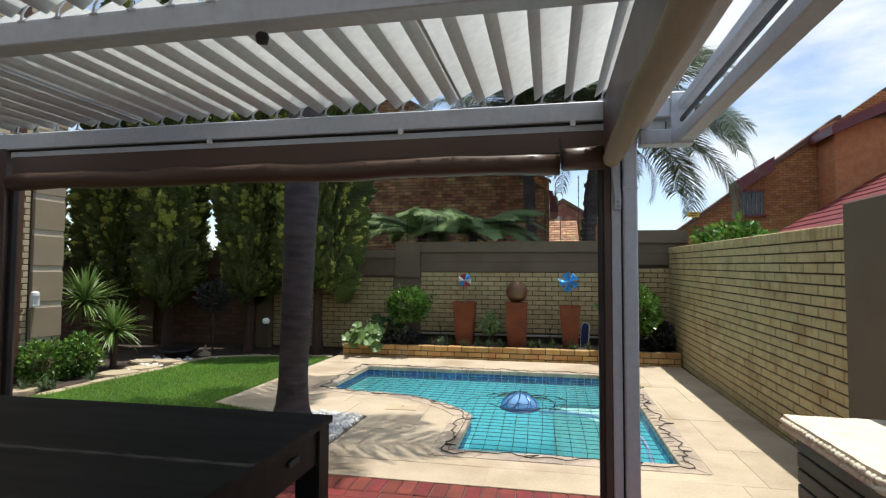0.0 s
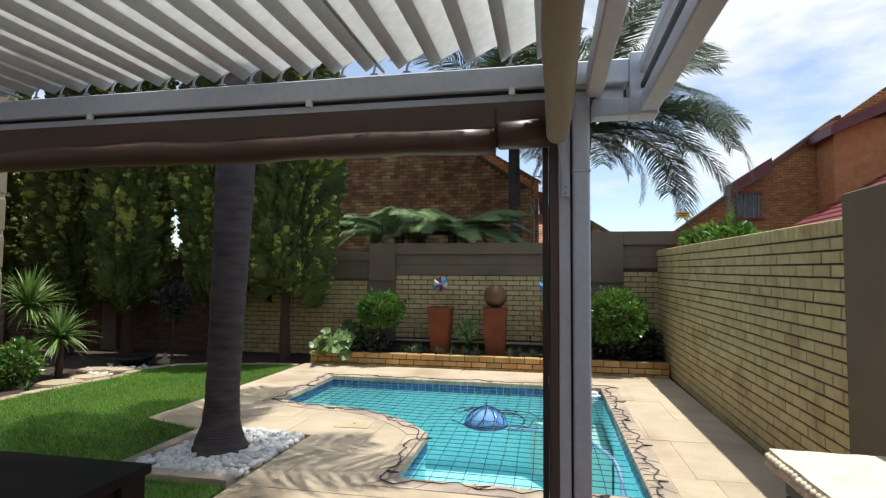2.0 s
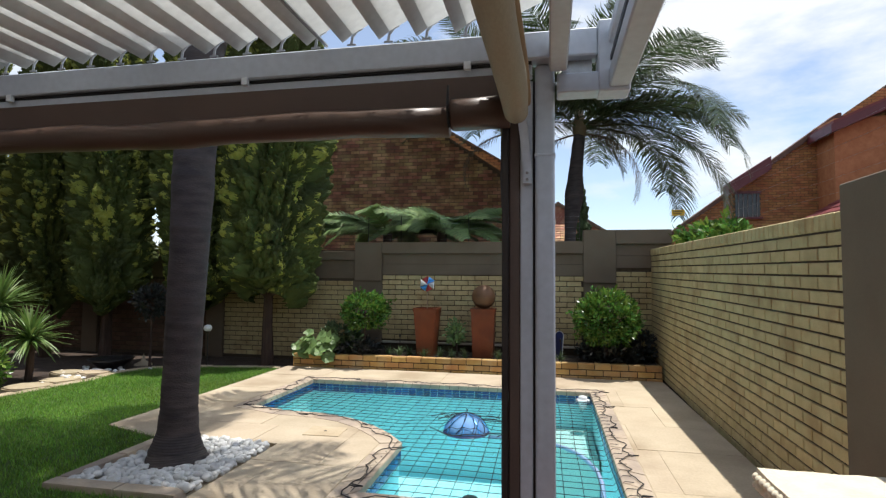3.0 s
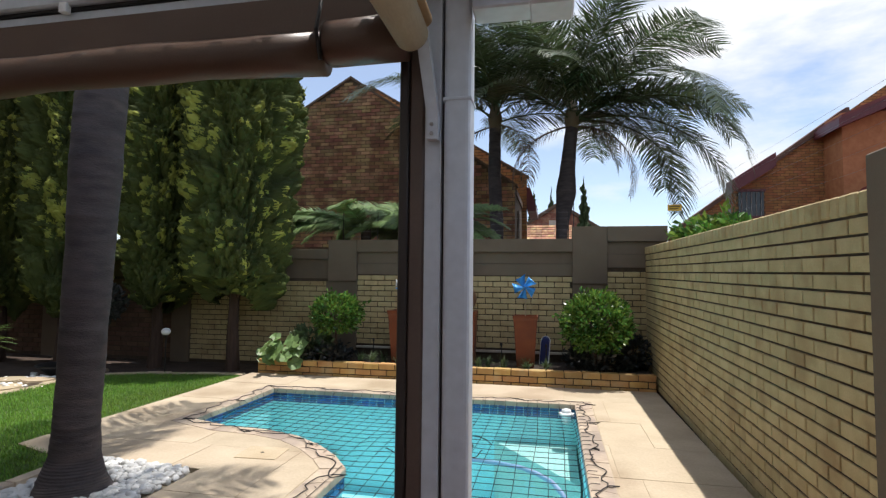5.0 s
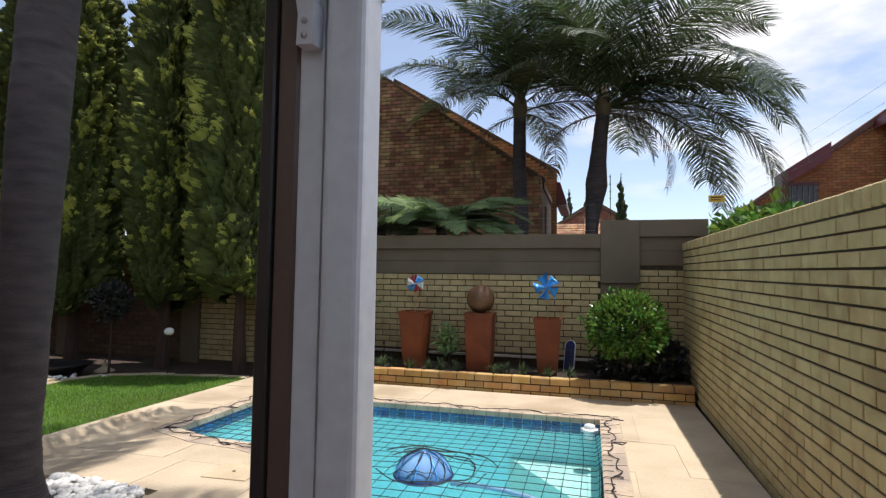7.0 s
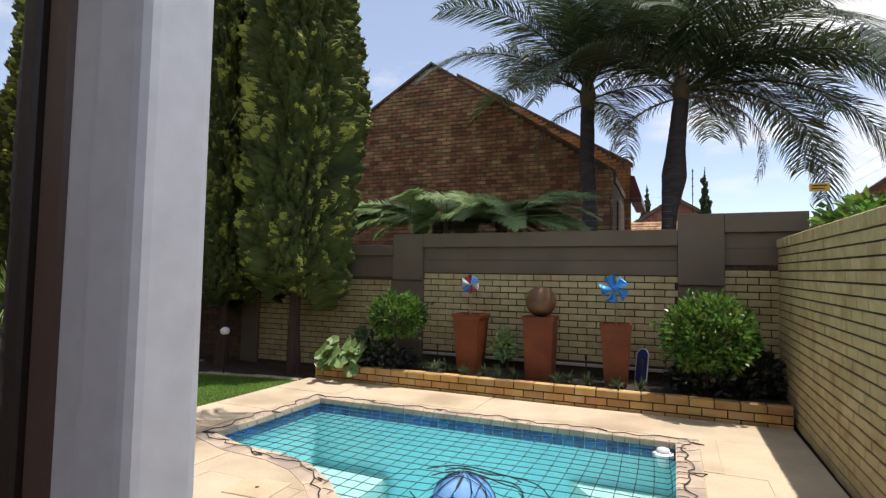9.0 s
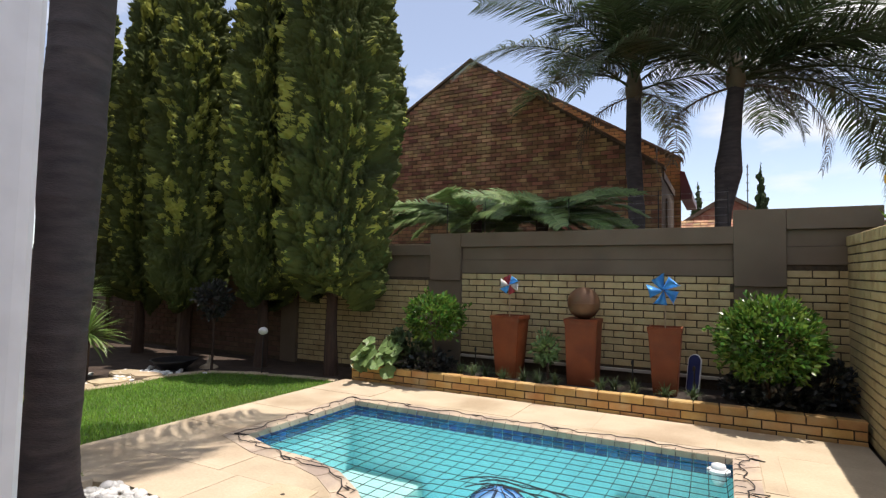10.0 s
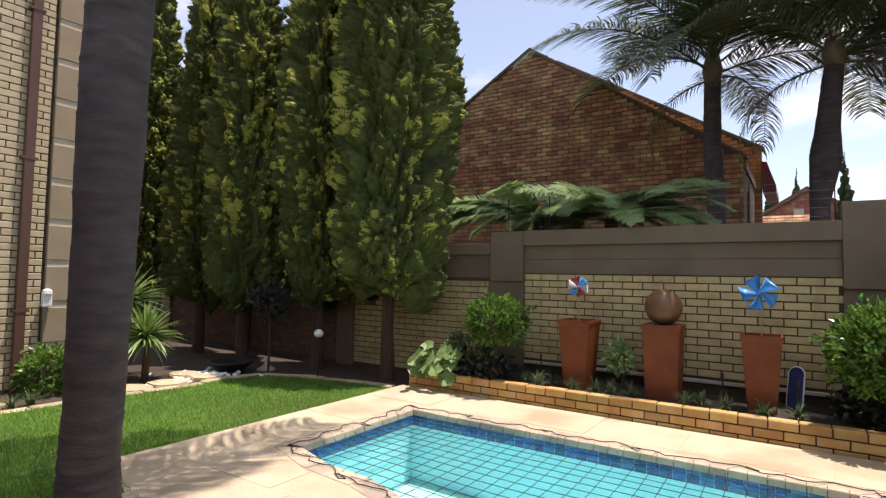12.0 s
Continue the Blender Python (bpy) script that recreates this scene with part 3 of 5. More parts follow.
# middle bay
plaster(-2.89, -2.40, YB - 0.065, 1.36, 2.03)
plaster(-2.396, 0.998, YB - 0.060, 1.835, 2.03)
plaster(-2.396, 0.998, YB - 0.004, 1.655, 1.831)
plaster(-2.396, 0.998, YB - 0.022, 1.470, 1.651)
plaster(-2.93, -2.40, YB - 0.03, -0.1, 1.357)
# right bay, taller
plaster(1.0, 1.50, YB - 0.065, 1.36, 2.21)
plaster(1.504, 2.34, YB - 0.060, 1.985, 2.21)
plaster(1.504, 2.34, YB - 0.004, 1.80, 1.981)
plaster(1.504, 2.34, YB - 0.022, 1.60, 1.796)
plaster(1.0, 1.50, YB - 0.03, -0.1, 1.357)
# left bays, lower, with slim piers
for x0, x1 in ((-5.6, -2.894), (-8.3, -5.604), (-11.0, -8.304), (-14.0, -11.004)):
    plaster(x0, x1, YB - 0.060, 1.72, 1.88)
    plaster(x0, x1 - 0.01, YB - 0.004, 1.40, 1.716)
    part("pier", box(x0 - 0.17, x0 + 0.17, YB - 0.07, YB - 0.004, -0.1, 1.93, 0.006), M_PLASTER, wall_north, "taupe plaster pier")
part("ledge", box(-2.38, 0.98, YB - 0.05, YB - 0.002, 0.30, 0.335, 0.004), M_QJOINT, wall_north, "pale narrow ledge")
brickwork(wall_north, Matrix.Translation((0, YB, 0)), -2.396, 0.996, 0.36, 1.465, M_BRICK, near=(-2.4, 1.0, 0.3, 1.5))
brickwork(wall_north, Matrix.Translation((0, YB, 0)), 1.502, 2.05, 0.1, 1.598, M_BRICK)
brickwork(wall_north, Matrix.Translation((0, YB, 0)), -5.43, -2.94, 0.0, 1.40, M_BRICK)
# left bays: browner brick, darkened further to stand for the cypresses' shade
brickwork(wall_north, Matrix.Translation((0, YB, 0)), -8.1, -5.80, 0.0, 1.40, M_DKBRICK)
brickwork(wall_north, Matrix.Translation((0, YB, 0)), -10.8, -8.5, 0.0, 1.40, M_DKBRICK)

# east wall: courses climb slightly towards the back
XE = 2.05
RISE = math.degrees(math.atan2(0.10, 5.7))
east = part("wall_east", box(0, 0.22, 0, 6.0, -0.35, 1.66), M_MORTAR)
east.matrix_basis = pose(XE, 4.16, 0.03, RISE, 0, 0)
tagged(east, "buff brick garden wall with a brick-on-edge coping", "wall", kind="structure")
to_east = Matrix.Rotation(radians(-90), 4, "Z")          # u runs along -y
brickwork(east, to_east, -5.84, -0.02, -0.125, 1.66, M_BRICK, near=(-3.6, -0.02, 0.2, 1.66), limit=300, jitter=0.002)
header = bpy.data.meshes.new("coping_brick")
bm = box(-0.02, 0.24, -0.036, 0.036, 0, 0.10, 0.008)
bm.to_mesh(header)
bm.free()
header.materials.append(M_BRICK)
part("bed_joint", box(-0.005, 0.225, 0.0, 5.78, 1.655, 1.668), M_MORTAR, east)
for i in range(69):
    ob = new("coping_brick", header)
    ob.parent = east
    ob.matrix_basis = pose(rng.uniform(-0.003, 0.003), 0.05 + i * 0.0835, 1.667, 0, 0, rng.uniform(-1, 1))
pier_e = part("wall_southeast", box(1.99, 2.35, -2.5, 4.155, -0.1, 1.93, 0.008), M_PLASTER)
tagged(pier_e, "tall taupe plastered wall beside the patio", "wall", kind="structure")

# raised planter of golden brick
planter = part("planter_wall", box(-3.55, 2.0, 8.945, 9.05, -0.06, 0.19), M_MORTAR)
tagged(planter, "low golden brick planter wall along the back wall", "planter", kind="structure")
brickwork(planter, Matrix.Translation((0, 8.945, 0)), -3.55, 2.0, -0.05, 0.205, M_PLBRICK, near=(-4, 3, -1, 1), depth=0.014, jitter=0.003)
part("brick_end", box(-3.56, -3.548, 8.935, YB - 0.07, -0.06, 0.2, 0.003), M_PLBRICK, planter)
for i in range(24):
    part("top_brick", box(-3.55 + i * 0.232, -3.55 + i * 0.232 + 0.222, 8.935, 9.05, 0.19, 0.207 + rng.uniform(-0.003, 0.003), 0.005), M_PLBRICK, planter)
soil = part("planter_soil", box(-3.545, 2.0, 9.052, YB - 0.002, -0.06, 0.185), M_SOIL)
tagged(soil, "dark damp soil filling the brick planter", "soil", kind="structure")

# house on the west side, with banded corner
house_w = part("wall_west", box(-7.25, -7.0, -3.0, 6.53, -0.1, 6.2), M_MORTAR)
tagged(house_w, "cream brick house wall with a banded plaster corner", "wall", kind="structure")
part("return_wall", box(-13, -7.26, 6.30, 6.53, -0.1, 6.2), M_QUOIN, house_w)
to_west = Matrix.Translation((-7.0, 0, 0)) @ Matrix.Rotation(radians(90), 4, "Z")
brickwork(house_w, to_west, 3.2, 6.06, 0.0, 6.0, M_HBRICK, near=(4.9, 6.1, 0.0, 4.6), limit=300)
z = 0.0
while z < 6.0:
    part("quoin_block", box(-7.28, -6.94, 6.09, 6.56, z + 0.02, z + 0.44, 0.006), M_QUOIN, house_w, "beige textured plaster block")
    part("quoin_joint", box(-7.27, -6.952, 6.10, 6.55, z + 0.438, z + 0.522), M_QJOINT, house_w, "pale plaster band")
    z += 0.50
pipe = thing("downpipe", "dark brown metal downpipe on the house wall", "downpipe")
part("pipe", box(-6.975, -6.90, 5.80, 5.90, -0.05, 6.0, 0.01, 2), M_PIPE, pipe)
for z in (0.9, 2.7, 4.5):
    part("bracket", box(-7.0, -6.893, 5.77, 5.93, z, z + 0.03), M_PIPE, pipe)
lamp = thing("wall_light", "small white wall light on the house corner", "wall light", (-6.94, 6.10, 0.95))
part("body", box(0, 0.07, -0.05, 0.05, 0.0, 0.17, 0.02, 2), M_WHITE, lamp)
part("hood", lathe([(0.055, 0.16), (0.05, 0.2), (0.02, 0.22)], 14, centre=(0.04, 0, 0)), M_WHITE, lamp)
# added wall behind the camera, never in view, closes the patio
back = part("wall_south", box(-7.0, 2.0, -2.7, -2.5, -0.1, 3.2), M_PATIOWALL)
tagged(back, "plain plastered wall added unseen behind the patio", "wall", kind="structure")

# ---- pergola with louvre roof ----
YP = 3.15
pergola = thing("pergola", "white aluminium louvre-roof pergola over the patio", "pergola", kind="structure")
# front beam with its lower track
part("front_beam", box(-3.95, 0.66, YP - 0.05, YP + 0.05, 2.303, 2.415, 0.006), M_ALU, pergola)
part("track", box(-3.8, 0.40, YP - 0.02, YP + 0.04, 2.248, 2.290, 0.003), M_ALU, pergola)
part("track", box(-3.8, 0.40, YP - 0.03, YP + 0.03, 2.291, 2.302, 0.002), M_BLACK, pergola, "dark gap strip")
part("sill_beam", box(0.50, 0.68, YP - 0.05, YP + 0.05, 2.155, 2.235, 0.005), M_ALU, pergola)
part("web", box(0.52, 0.64, YP + 0.005, YP + 0.012, 2.235, 2.315), M_STEEL, pergola)
for x in (-2.2, -0.9, 0.12):
    part("clip", box(x, x + 0.03, YP - 0.055, YP - 0.03, 2.275, 2.31, 0.003), M_WHITE, pergola)
# middle and rear cross beams
part("cross_beam", box(-3.95, 0.66, 1.70, 1.80, 2.325, 2.425, 0.006), M_ALU, pergola)
part("rear_beam", box(-3.95, 0.66, 0.2, 0.3, 2.30, 2.41, 0.006), M_ALU, pergola)
part("sensor", lathe([(0.0, 0), (0.02, 0.005), (0.025, 0.03), (0.02, 0.04)], 12, centre=(-1.02, 1.74, 2.26)), M_BLACK, pergola, "small dark sensor")
# outer side beam: gutter with rails
part("side_beam", box(0.70, 0.78, 0.2, YP + 0.05, 2.165, 2.235, 0.006), M_ALU, pergola)
part("side_beam", box(0.70, 0.76, 0.2, YP + 0.05, 2.34, 2.395, 0.006), M_ALU, pergola)
part("side_rail", box(0.705, 0.72, 0.2, YP + 0.03, 2.27, 2.29), M_BLACK, pergola, "dark slot between the rails")
part("end_cap", box(0.66, 0.782, YP - 0.06, YP + 0.06, 2.15, 2.44, 0.006), M_ALU, pergola)
part("inner_beam", box(0.47, 0.54, 0.2, YP - 0.052, 2.24, 2.36, 0.006), M_ALU, pergola)
part("west_beam", box(-4.05, -3.955, 0.2, YP + 0.05, 2.16, 2.46, 0.006), M_ALU, pergola)
# corner post: white square tube, grey channel beside it
part("post", box(0.411, 0.491, YP + 0.006, YP + 0.092, 0.0, 2.30, 0.024, 5), M_ALU, pergola)
part("post_channel", box(0.350, 0.401, YP + 0.028, YP + 0.075, 0.0, 2.24, 0.006, 2), M_ALU, pergola)
# black strip set into the gap to stand for its shade
part("post_gap_shade", box(0.3995, 0.413, YP + 0.045, YP + 0.07, 0.0, 2.24), M_BLACK, pergola, "black strip for the shade in the slot beside the post")
part("post_collar", box(0.408, 0.494, YP + 0.003, YP + 0.095, 1.915, 1.925, 0.002), M_ALU, pergola)
part("post_foot", box(0.385, 0.52, YP - 0.02, YP + 0.12, 0.0, 0.012, 0.003), M_STEEL, pergola)
brace = part("brace", tube([(0.380, YP + 0.006, 1.80), (0.383, YP + 0.004, 1.86), (0.340, YP - 0.05, 2.23)], 0.024, 4), M_ALU, pergola, "slim white brace")
for z in (1.815, 1.842):
    bolt = part("bolt", lathe([(0.006, 0), (0.006, 0.004), (0.003, 0.007)], 8), M_STEEL, pergola)
    bolt.matrix_basis = pose(0.380, YP - 0.012, z, 90)
# dark guide for the blind
part("blind_guide", box(0.3025, 0.349, YP + 0.026, YP + 0.07, 0.0, 2.14, 0.006), M_BROWNP, pergola, "brown painted blind guide")
# edge of the guide, darkened in colour for the shade on its front
part("shaded_guide_front", box(0.274, 0.302, YP + 0.018, YP + 0.06, 0.0, 2.12, 0.004), M_GUIDE_DARK, pergola, "brown guide channel with shade put into its colour")
part("west_post", box(-3.92, -3.80, YP - 0.05, YP + 0.07, 0.0, 2.32, 0.01, 2), M_BROWNP, pergola, "brown corner post")
part("west_guide", box(-3.797, -3.76, YP - 0.02, YP + 0.02, 0.0, 2.06, 0.004), M_BLACK, pergola)
part("rear_post", box(0.42, 0.50, 0.2, 0.28, 0.0, 2.36, 0.012, 3), M_ALU, pergola)

# louvre blades: curved section, tilted, in two bays
sec = [(-0.106, -0.005), (-0.082, 0.010), (-0.049, 0.013), (0.041, 0.0065), (0.108, -0.003), (0.041, 0.003), (-0.049, 0.003), (-0.082, -0.003)]
tilt = radians(27)


def blade_mesh(y0, y1):
    bm = bmesh.new()
    pts = [(u * math.cos(tilt) - w * math.sin(tilt), u * math.sin(tilt) + w * math.cos(tilt)) for u, w in sec]
    a = [bm.verts.new((x, y0, z)) for x, z in pts]
    b = [bm.verts.new((x, y1, z)) for x, z in pts]
    k = len(pts)
    bm.faces.new(a)
    bm.faces.new(list(reversed(b)))
    for i in range(k):
        bm.faces.new((a[i], b[i], b[(i + 1) % k], a[(i + 1) % k]))
    bmesh.ops.recalc_face_normals(bm, faces=bm.faces)
    me = bpy.data.meshes.new("louvre")
    bm.to_mesh(me)
    bm.free()
    me.materials.append(M_LOUVRE)
    me.materials.append(M_LOUVRE_LIT)
    # upper half of each blade paler and translucent: bounced sunlight put into the colour
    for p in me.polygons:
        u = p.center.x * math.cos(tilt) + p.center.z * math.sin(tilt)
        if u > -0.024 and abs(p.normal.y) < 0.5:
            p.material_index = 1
    return me


lug = bpy.data.meshes.new("louvre_lug")
bm = slab_xz([(-0.035, -0.050), (0.005, -0.050), (0.005, -0.044), (-0.010, -0.042), (-0.006, -0.015), (0.012, 0.008), (0.034, 0.018), (0.032, 0.026), (0.006, 0.016), (-0.016, -0.010), (-0.022, -0.042), (-0.035, -0.044)], 0, 0.005)
bm.to_mesh(lug)
bm.free()
lug.materials.append(M_ALU)
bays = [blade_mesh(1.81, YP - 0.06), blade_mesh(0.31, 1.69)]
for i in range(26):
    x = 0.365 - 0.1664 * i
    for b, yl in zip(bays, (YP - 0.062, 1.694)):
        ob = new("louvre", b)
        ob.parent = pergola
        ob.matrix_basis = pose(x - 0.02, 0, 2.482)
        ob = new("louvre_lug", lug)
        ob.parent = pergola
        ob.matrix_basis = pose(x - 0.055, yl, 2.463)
for x in (-2.65, -0.5):
    part("tie_rod", tube([(x, 1.8, 2.425), (x + 0.01, YP - 0.05, 2.425)], 0.008, 6), M_STEEL, pergola, "slim galvanised tie rod")

# rolled blinds
blind = thing("rolled_blind", "rolled-up brown outdoor blind under the front beam", "roller blind")
part("pelmet", box(-3.75, 0.32, YP - 0.05, YP - 0.035, 2.11, 2.246, 0.004), M_BROWN, blind, "brown fabric pelmet")
pts = [(-3.74 + i * 0.2, YP - 0.05 + 0.004 * math.sin(i * 1.7), 2.066 + 0.006 * math.sin(i * 0.9)) for i in range(20)]
part("roll", tube(pts, [0.062 + 0.004 * math.sin(i * 2.1) for i in range(20)], 20), M_BROWN, blind, "brown rolled fabric", smooth=True)
part("hem_bar", tube([(-3.72, YP - 0.09, 2.04), (0.05, YP - 0.085, 2.05)], 0.012, 8), M_BROWN, blind)
part("end_sleeve", tube([(0.07, YP - 0.05, 2.085), (0.08, YP - 0.05, 2.085), (0.31, YP - 0.05, 2.09)], [0.06, 0.066, 0.068], 20), M_BROWN, blind, smooth=True)
part("strap", tube([(0.062, YP - 0.085, 2.20), (0.066, YP - 0.125, 2.10), (0.07, YP - 0.1, 2.02)], 0.006, 6), M_BLACK, blind)
side_blind = thing("rolled_side_blind", "rolled-up cream canvas side blind with tan hem", "roller blind")
pts = [(0.340 + 0.004 * math.sin(i), YP - 0.10 - i * 0.19, 2.070 + 0.035 * i / 10 + 0.004 * math.sin(i * 1.3)) for i in range(15)]
part("roll", tube(pts, [0.048] + [0.052 + 0.002 * math.sin(i * 1.9) for i in range(14)], 20), M_ROLL, side_blind, smooth=True)
part("hem", tube([(p[0] + 0.035, p[1], p[2] + 0.04) for p in pts], 0.024, 16), M_TAN, side_blind, "tan canvas hem", smooth=True)
part("pelmet", box(0.30, 0.315, 0.35, YP - 0.06, 2.11, 2.40), M_BROWN, side_blind, "dark brown backing strip")

# ---- patio furniture ----
table = thing("patio_table", "black-stained wooden patio table with deep apron", "table", (-1.78, 1.51, 0))
part("tabletop", box(-0.92, 0.92, -0.55, 0.55, 0.832, 0.86, 0.006, 2), M_TABLE, table)
for y0, y1 in ((-0.52, -0.49), (0.49, 0.52)):
    part("apron", box(-0.89, 0.89, y0, y1, 0.70, 0.83), M_TABLE, table)
for x0, x1 in ((-0.89, -0.86), (0.87, 0.90)):
    part("apron", box(x0, x1, -0.49, 0.49, 0.70, 0.83), M_TABLE, table)
for x in (-0.86, 0.86):
    for y in (-0.49, 0.49):
        part("leg", box(x - 0.05, x + 0.05, y - 0.05, y + 0.05, 0.0, 0.832, 0.006), M_TABLE, table)
part("pull", box(0.9, 0.912, 0.20, 0.28, 0.765, 0.785, 0.004), M_BLACK, table, "small dark drawer pull")

chest = thing("slatted_chest", "dark olive slatted timber chest under a stone slab", "chest", (1.36, 2.55, 0))
for k in range(6):
    part("slat", box(0.0, 0.025, 0.0, 0.84, 0.01 + k * 0.088, 0.01 + k * 0.088 + 0.078, 0.005), M_SLAT, chest)
    part("slat", box(0.026, 0.56, 0.815, 0.84, 0.01 + k * 0.088, 0.01 + k * 0.088 + 0.078, 0.005), M_SLAT, chest)
part("carcass", box(0.03, 0.56, 0.0, 0.81, 0.0, 0.545), M_BLACK, chest)
slab_top = thing("stone_slab", "thick cream stone slab with rock-faced edge", "stone slab", (1.36, 2.55, 0.546))
bm = bmesh.new()
bmesh.ops.create_grid(bm, x_segments=40, y_segments=50, size=0.5)
for vt in bm.verts:
    vt.co = Vector((0.27 + vt.co.x * 0.64, 0.41 + vt.co.y * 0.94, 0.085 + 0.004 * noise.noise(vt.co * 9)))
ret = bmesh.ops.extrude_face_region(bm, geom=list(bm.faces))
for vt in [g for g in ret["geom"] if isinstance(g, bmesh.types.BMVert)]:
    vt.co.z = 0.0
part("slab", bm, M_SLAB, slab_top)
r3 = random.Random(5)
edge = []
for k in range(24):
    edge += [(-0.05, -0.05 + k * 0.04, zz) for zz in (0.022, 0.055)]
for k in range(15):
    edge += [(-0.04 + k * 0.042, 0.875, zz) for zz in (0.022, 0.055)]
bm = bmesh.new()
for p in edge:
    m = Matrix.Translation(p) @ Matrix.Rotation(r3.uniform(0, 3), 4, "Z") @ Matrix.Diagonal((r3.uniform(0.016, 0.026), r3.uniform(0.018, 0.026), r3.uniform(0.014, 0.02), 1))
    bmesh.ops.create_icosphere(bm, subdivisions=2, radius=1.0, matrix=m)
part("rock_face", bm, M_SLAB, slab_top, "chipped rock-faced edge", smooth=True)

# ---- things in the planter ----
def square_pot(x, y, top, bottom, z0, z1, label, group="terracotta pots in the planter", open_top=True):
    p = thing("square_pot", label, "flower pot", (x, y, z0), rng.uniform(-3, 3), group)
    h = z1 - z0
    bm = bmesh.new()
    prof = [(bottom, 0), (bottom + 0.01, 0.02), (top - 0.02, h - 0.07), (top - 0.01, h - 0.05), (top, h - 0.03), (top, h), (top - 0.03, h), (top - 0.035, h - 0.06 if open_top else h - 0.005)]
    rings = [[bm.verts.new((sx * w / 2, sy * w / 2, z)) for sx, sy in ((-1, -1), (1, -1), (1, 1), (-1, 1))] for w, z in prof]
    for a, b in zip(rings, rings[1:]):
        for k in range(4):
            bm.faces.new((a[k], a[(k + 1) % 4], b[(k + 1) % 4], b[k]))
    bm.faces.new(list(reversed(rings[0])))
    bm.faces.new(rings[-1])
    bmesh.ops.bevel(bm, geom=[e for e in bm.edges if abs(e.verts[0].co.z - e.verts[1].co.z) > 0.05], offset=0.01, segments=2, affect="EDGES")
    part("pot_body", bm, M_TERRA, p)
    if open_top:
        part("pot_soil", box(-top / 2 + 0.03, top / 2 - 0.03, -top / 2 + 0.03, top / 2 - 0.03, h - 0.07, h - 0.05), M_SOIL, p)
    return p


square_pot(-1.475, 9.40, 0.38, 0.26, 0.18, 0.94, "tall tapered terracotta pot holding a pinwheel")
square_pot(-0.565, 9.42, 0.385, 0.31, 0.18, 0.945, "tall terracotta plinth pot carrying a glazed ball", open_top=False)
square_pot(0.335, 9.36, 0.345, 0.23, 0.18, 0.905, "tall tapered terracotta pot with a blue pinwheel")
ball = thing("glazed_ball", "large bronze-brown glazed ball on a terracotta pot", "garden ornament", (-0.565, 9.42, 0.94))
prof = [(0.188 * math.sin(a), 0.184 - 0.188 * math.cos(a)) for a in [math.pi * k / 20 for k in range(1, 20)]]
part("ball", lathe(prof, 32), M_BRONZE, ball, smooth=True)
part("seam", lathe([(0.187, 0.180), (0.191, 0.184), (0.187, 0.188)], 32), M_BRONZE, ball)


def pinwheel(x, y, z, stick_z, size, mats, blades, label, yaw=0, turn=0):
    p = thing("pinwheel", label, "pinwheel", (x, y, stick_z), yaw, "pinwheels in the pots")
    part("stick", tube([(0, 0, -0.1), (0, 0, z - stick_z)], 0.007, 8), M_STICK, p)
    for k in range(blades):
        a = turn + 2 * math.pi * k / blades
        e1, e2 = Vector((math.cos(a), 0, math.sin(a))), Vector((-math.sin(a), 0, math.cos(a)))
        c = Vector((0, -0.03, z - stick_z))
        bm = bmesh.new()
        grid = []
        for i in range(6):
            f = i / 5
            w = size * 0.80 * (0.10 + 1.25 * f if f < 0.6 else 0.85 - 1.9 * (f - 0.6))
            row = []
            for j in range(4):
                g = j / 3
                row.append(bm.verts.new(c + e1 * size * f * (1 - 0.1 * g) + e2 * w * g + Vector((0, -0.3 * size * math.sin(g * 2.6) - 0.01, 0))))
            grid.append(row)
        for i in range(5):
            for j in range(3):
                bm.faces.new((grid[i][j], grid[i + 1][j], grid[i + 1][j + 1], grid[i][j + 1]))
        bmesh.ops.solidify(bm, geom=list(bm.faces), thickness=0.002)
        part("blade", bm, mats[k % len(mats)], p, smooth=True)
    part("hub", lathe([(0.001, -0.012), (0.02, -0.01), (0.024, 0), (0.02, 0.01), (0.001, 0.012)], 12, centre=(0, -0.05, z - stick_z)), M_WHITE, p)


pinwheel(-1.475, 9.38, 1.32, 0.88, 0.135, [M_BLUE, M_RED, M_WHITE], 6, "small red, blue and white pinwheel on a stick", 12, 0.4)
pinwheel(0.335, 9.34, 1.30, 0.87, 0.19, [M_BLUE], 5, "bright blue foil pinwheel on a thin stick", -12, 0.3)

board = thing("foam_board", "navy blue rounded board with pale rim leaning on the wall", "board", (0.58, 9.60, 0.16))
bm = bmesh.new()
outline = [(0.065 * math.cos(a), (0.36 if math.sin(a) > 0 else 0.08) + 0.075 * math.sin(a)) for a in [2 * math.pi * k / 24 for k in range(24)]]
slab_xz(outline, -0.012, 0.012, bm)
b1 = part("board", bm, M_NAVY, board)
b2 = part("rim", tube([(x * 1.03, 0.0, z) for x, z in outline] + [(outline[0][0] * 1.03, 0, outline[0][1])], 0.011, 6), M_WHITE, board, "pale rim")
for b in (b1, b2):
    b.matrix_basis = pose(0, 0, 0, -14, 0, -20)


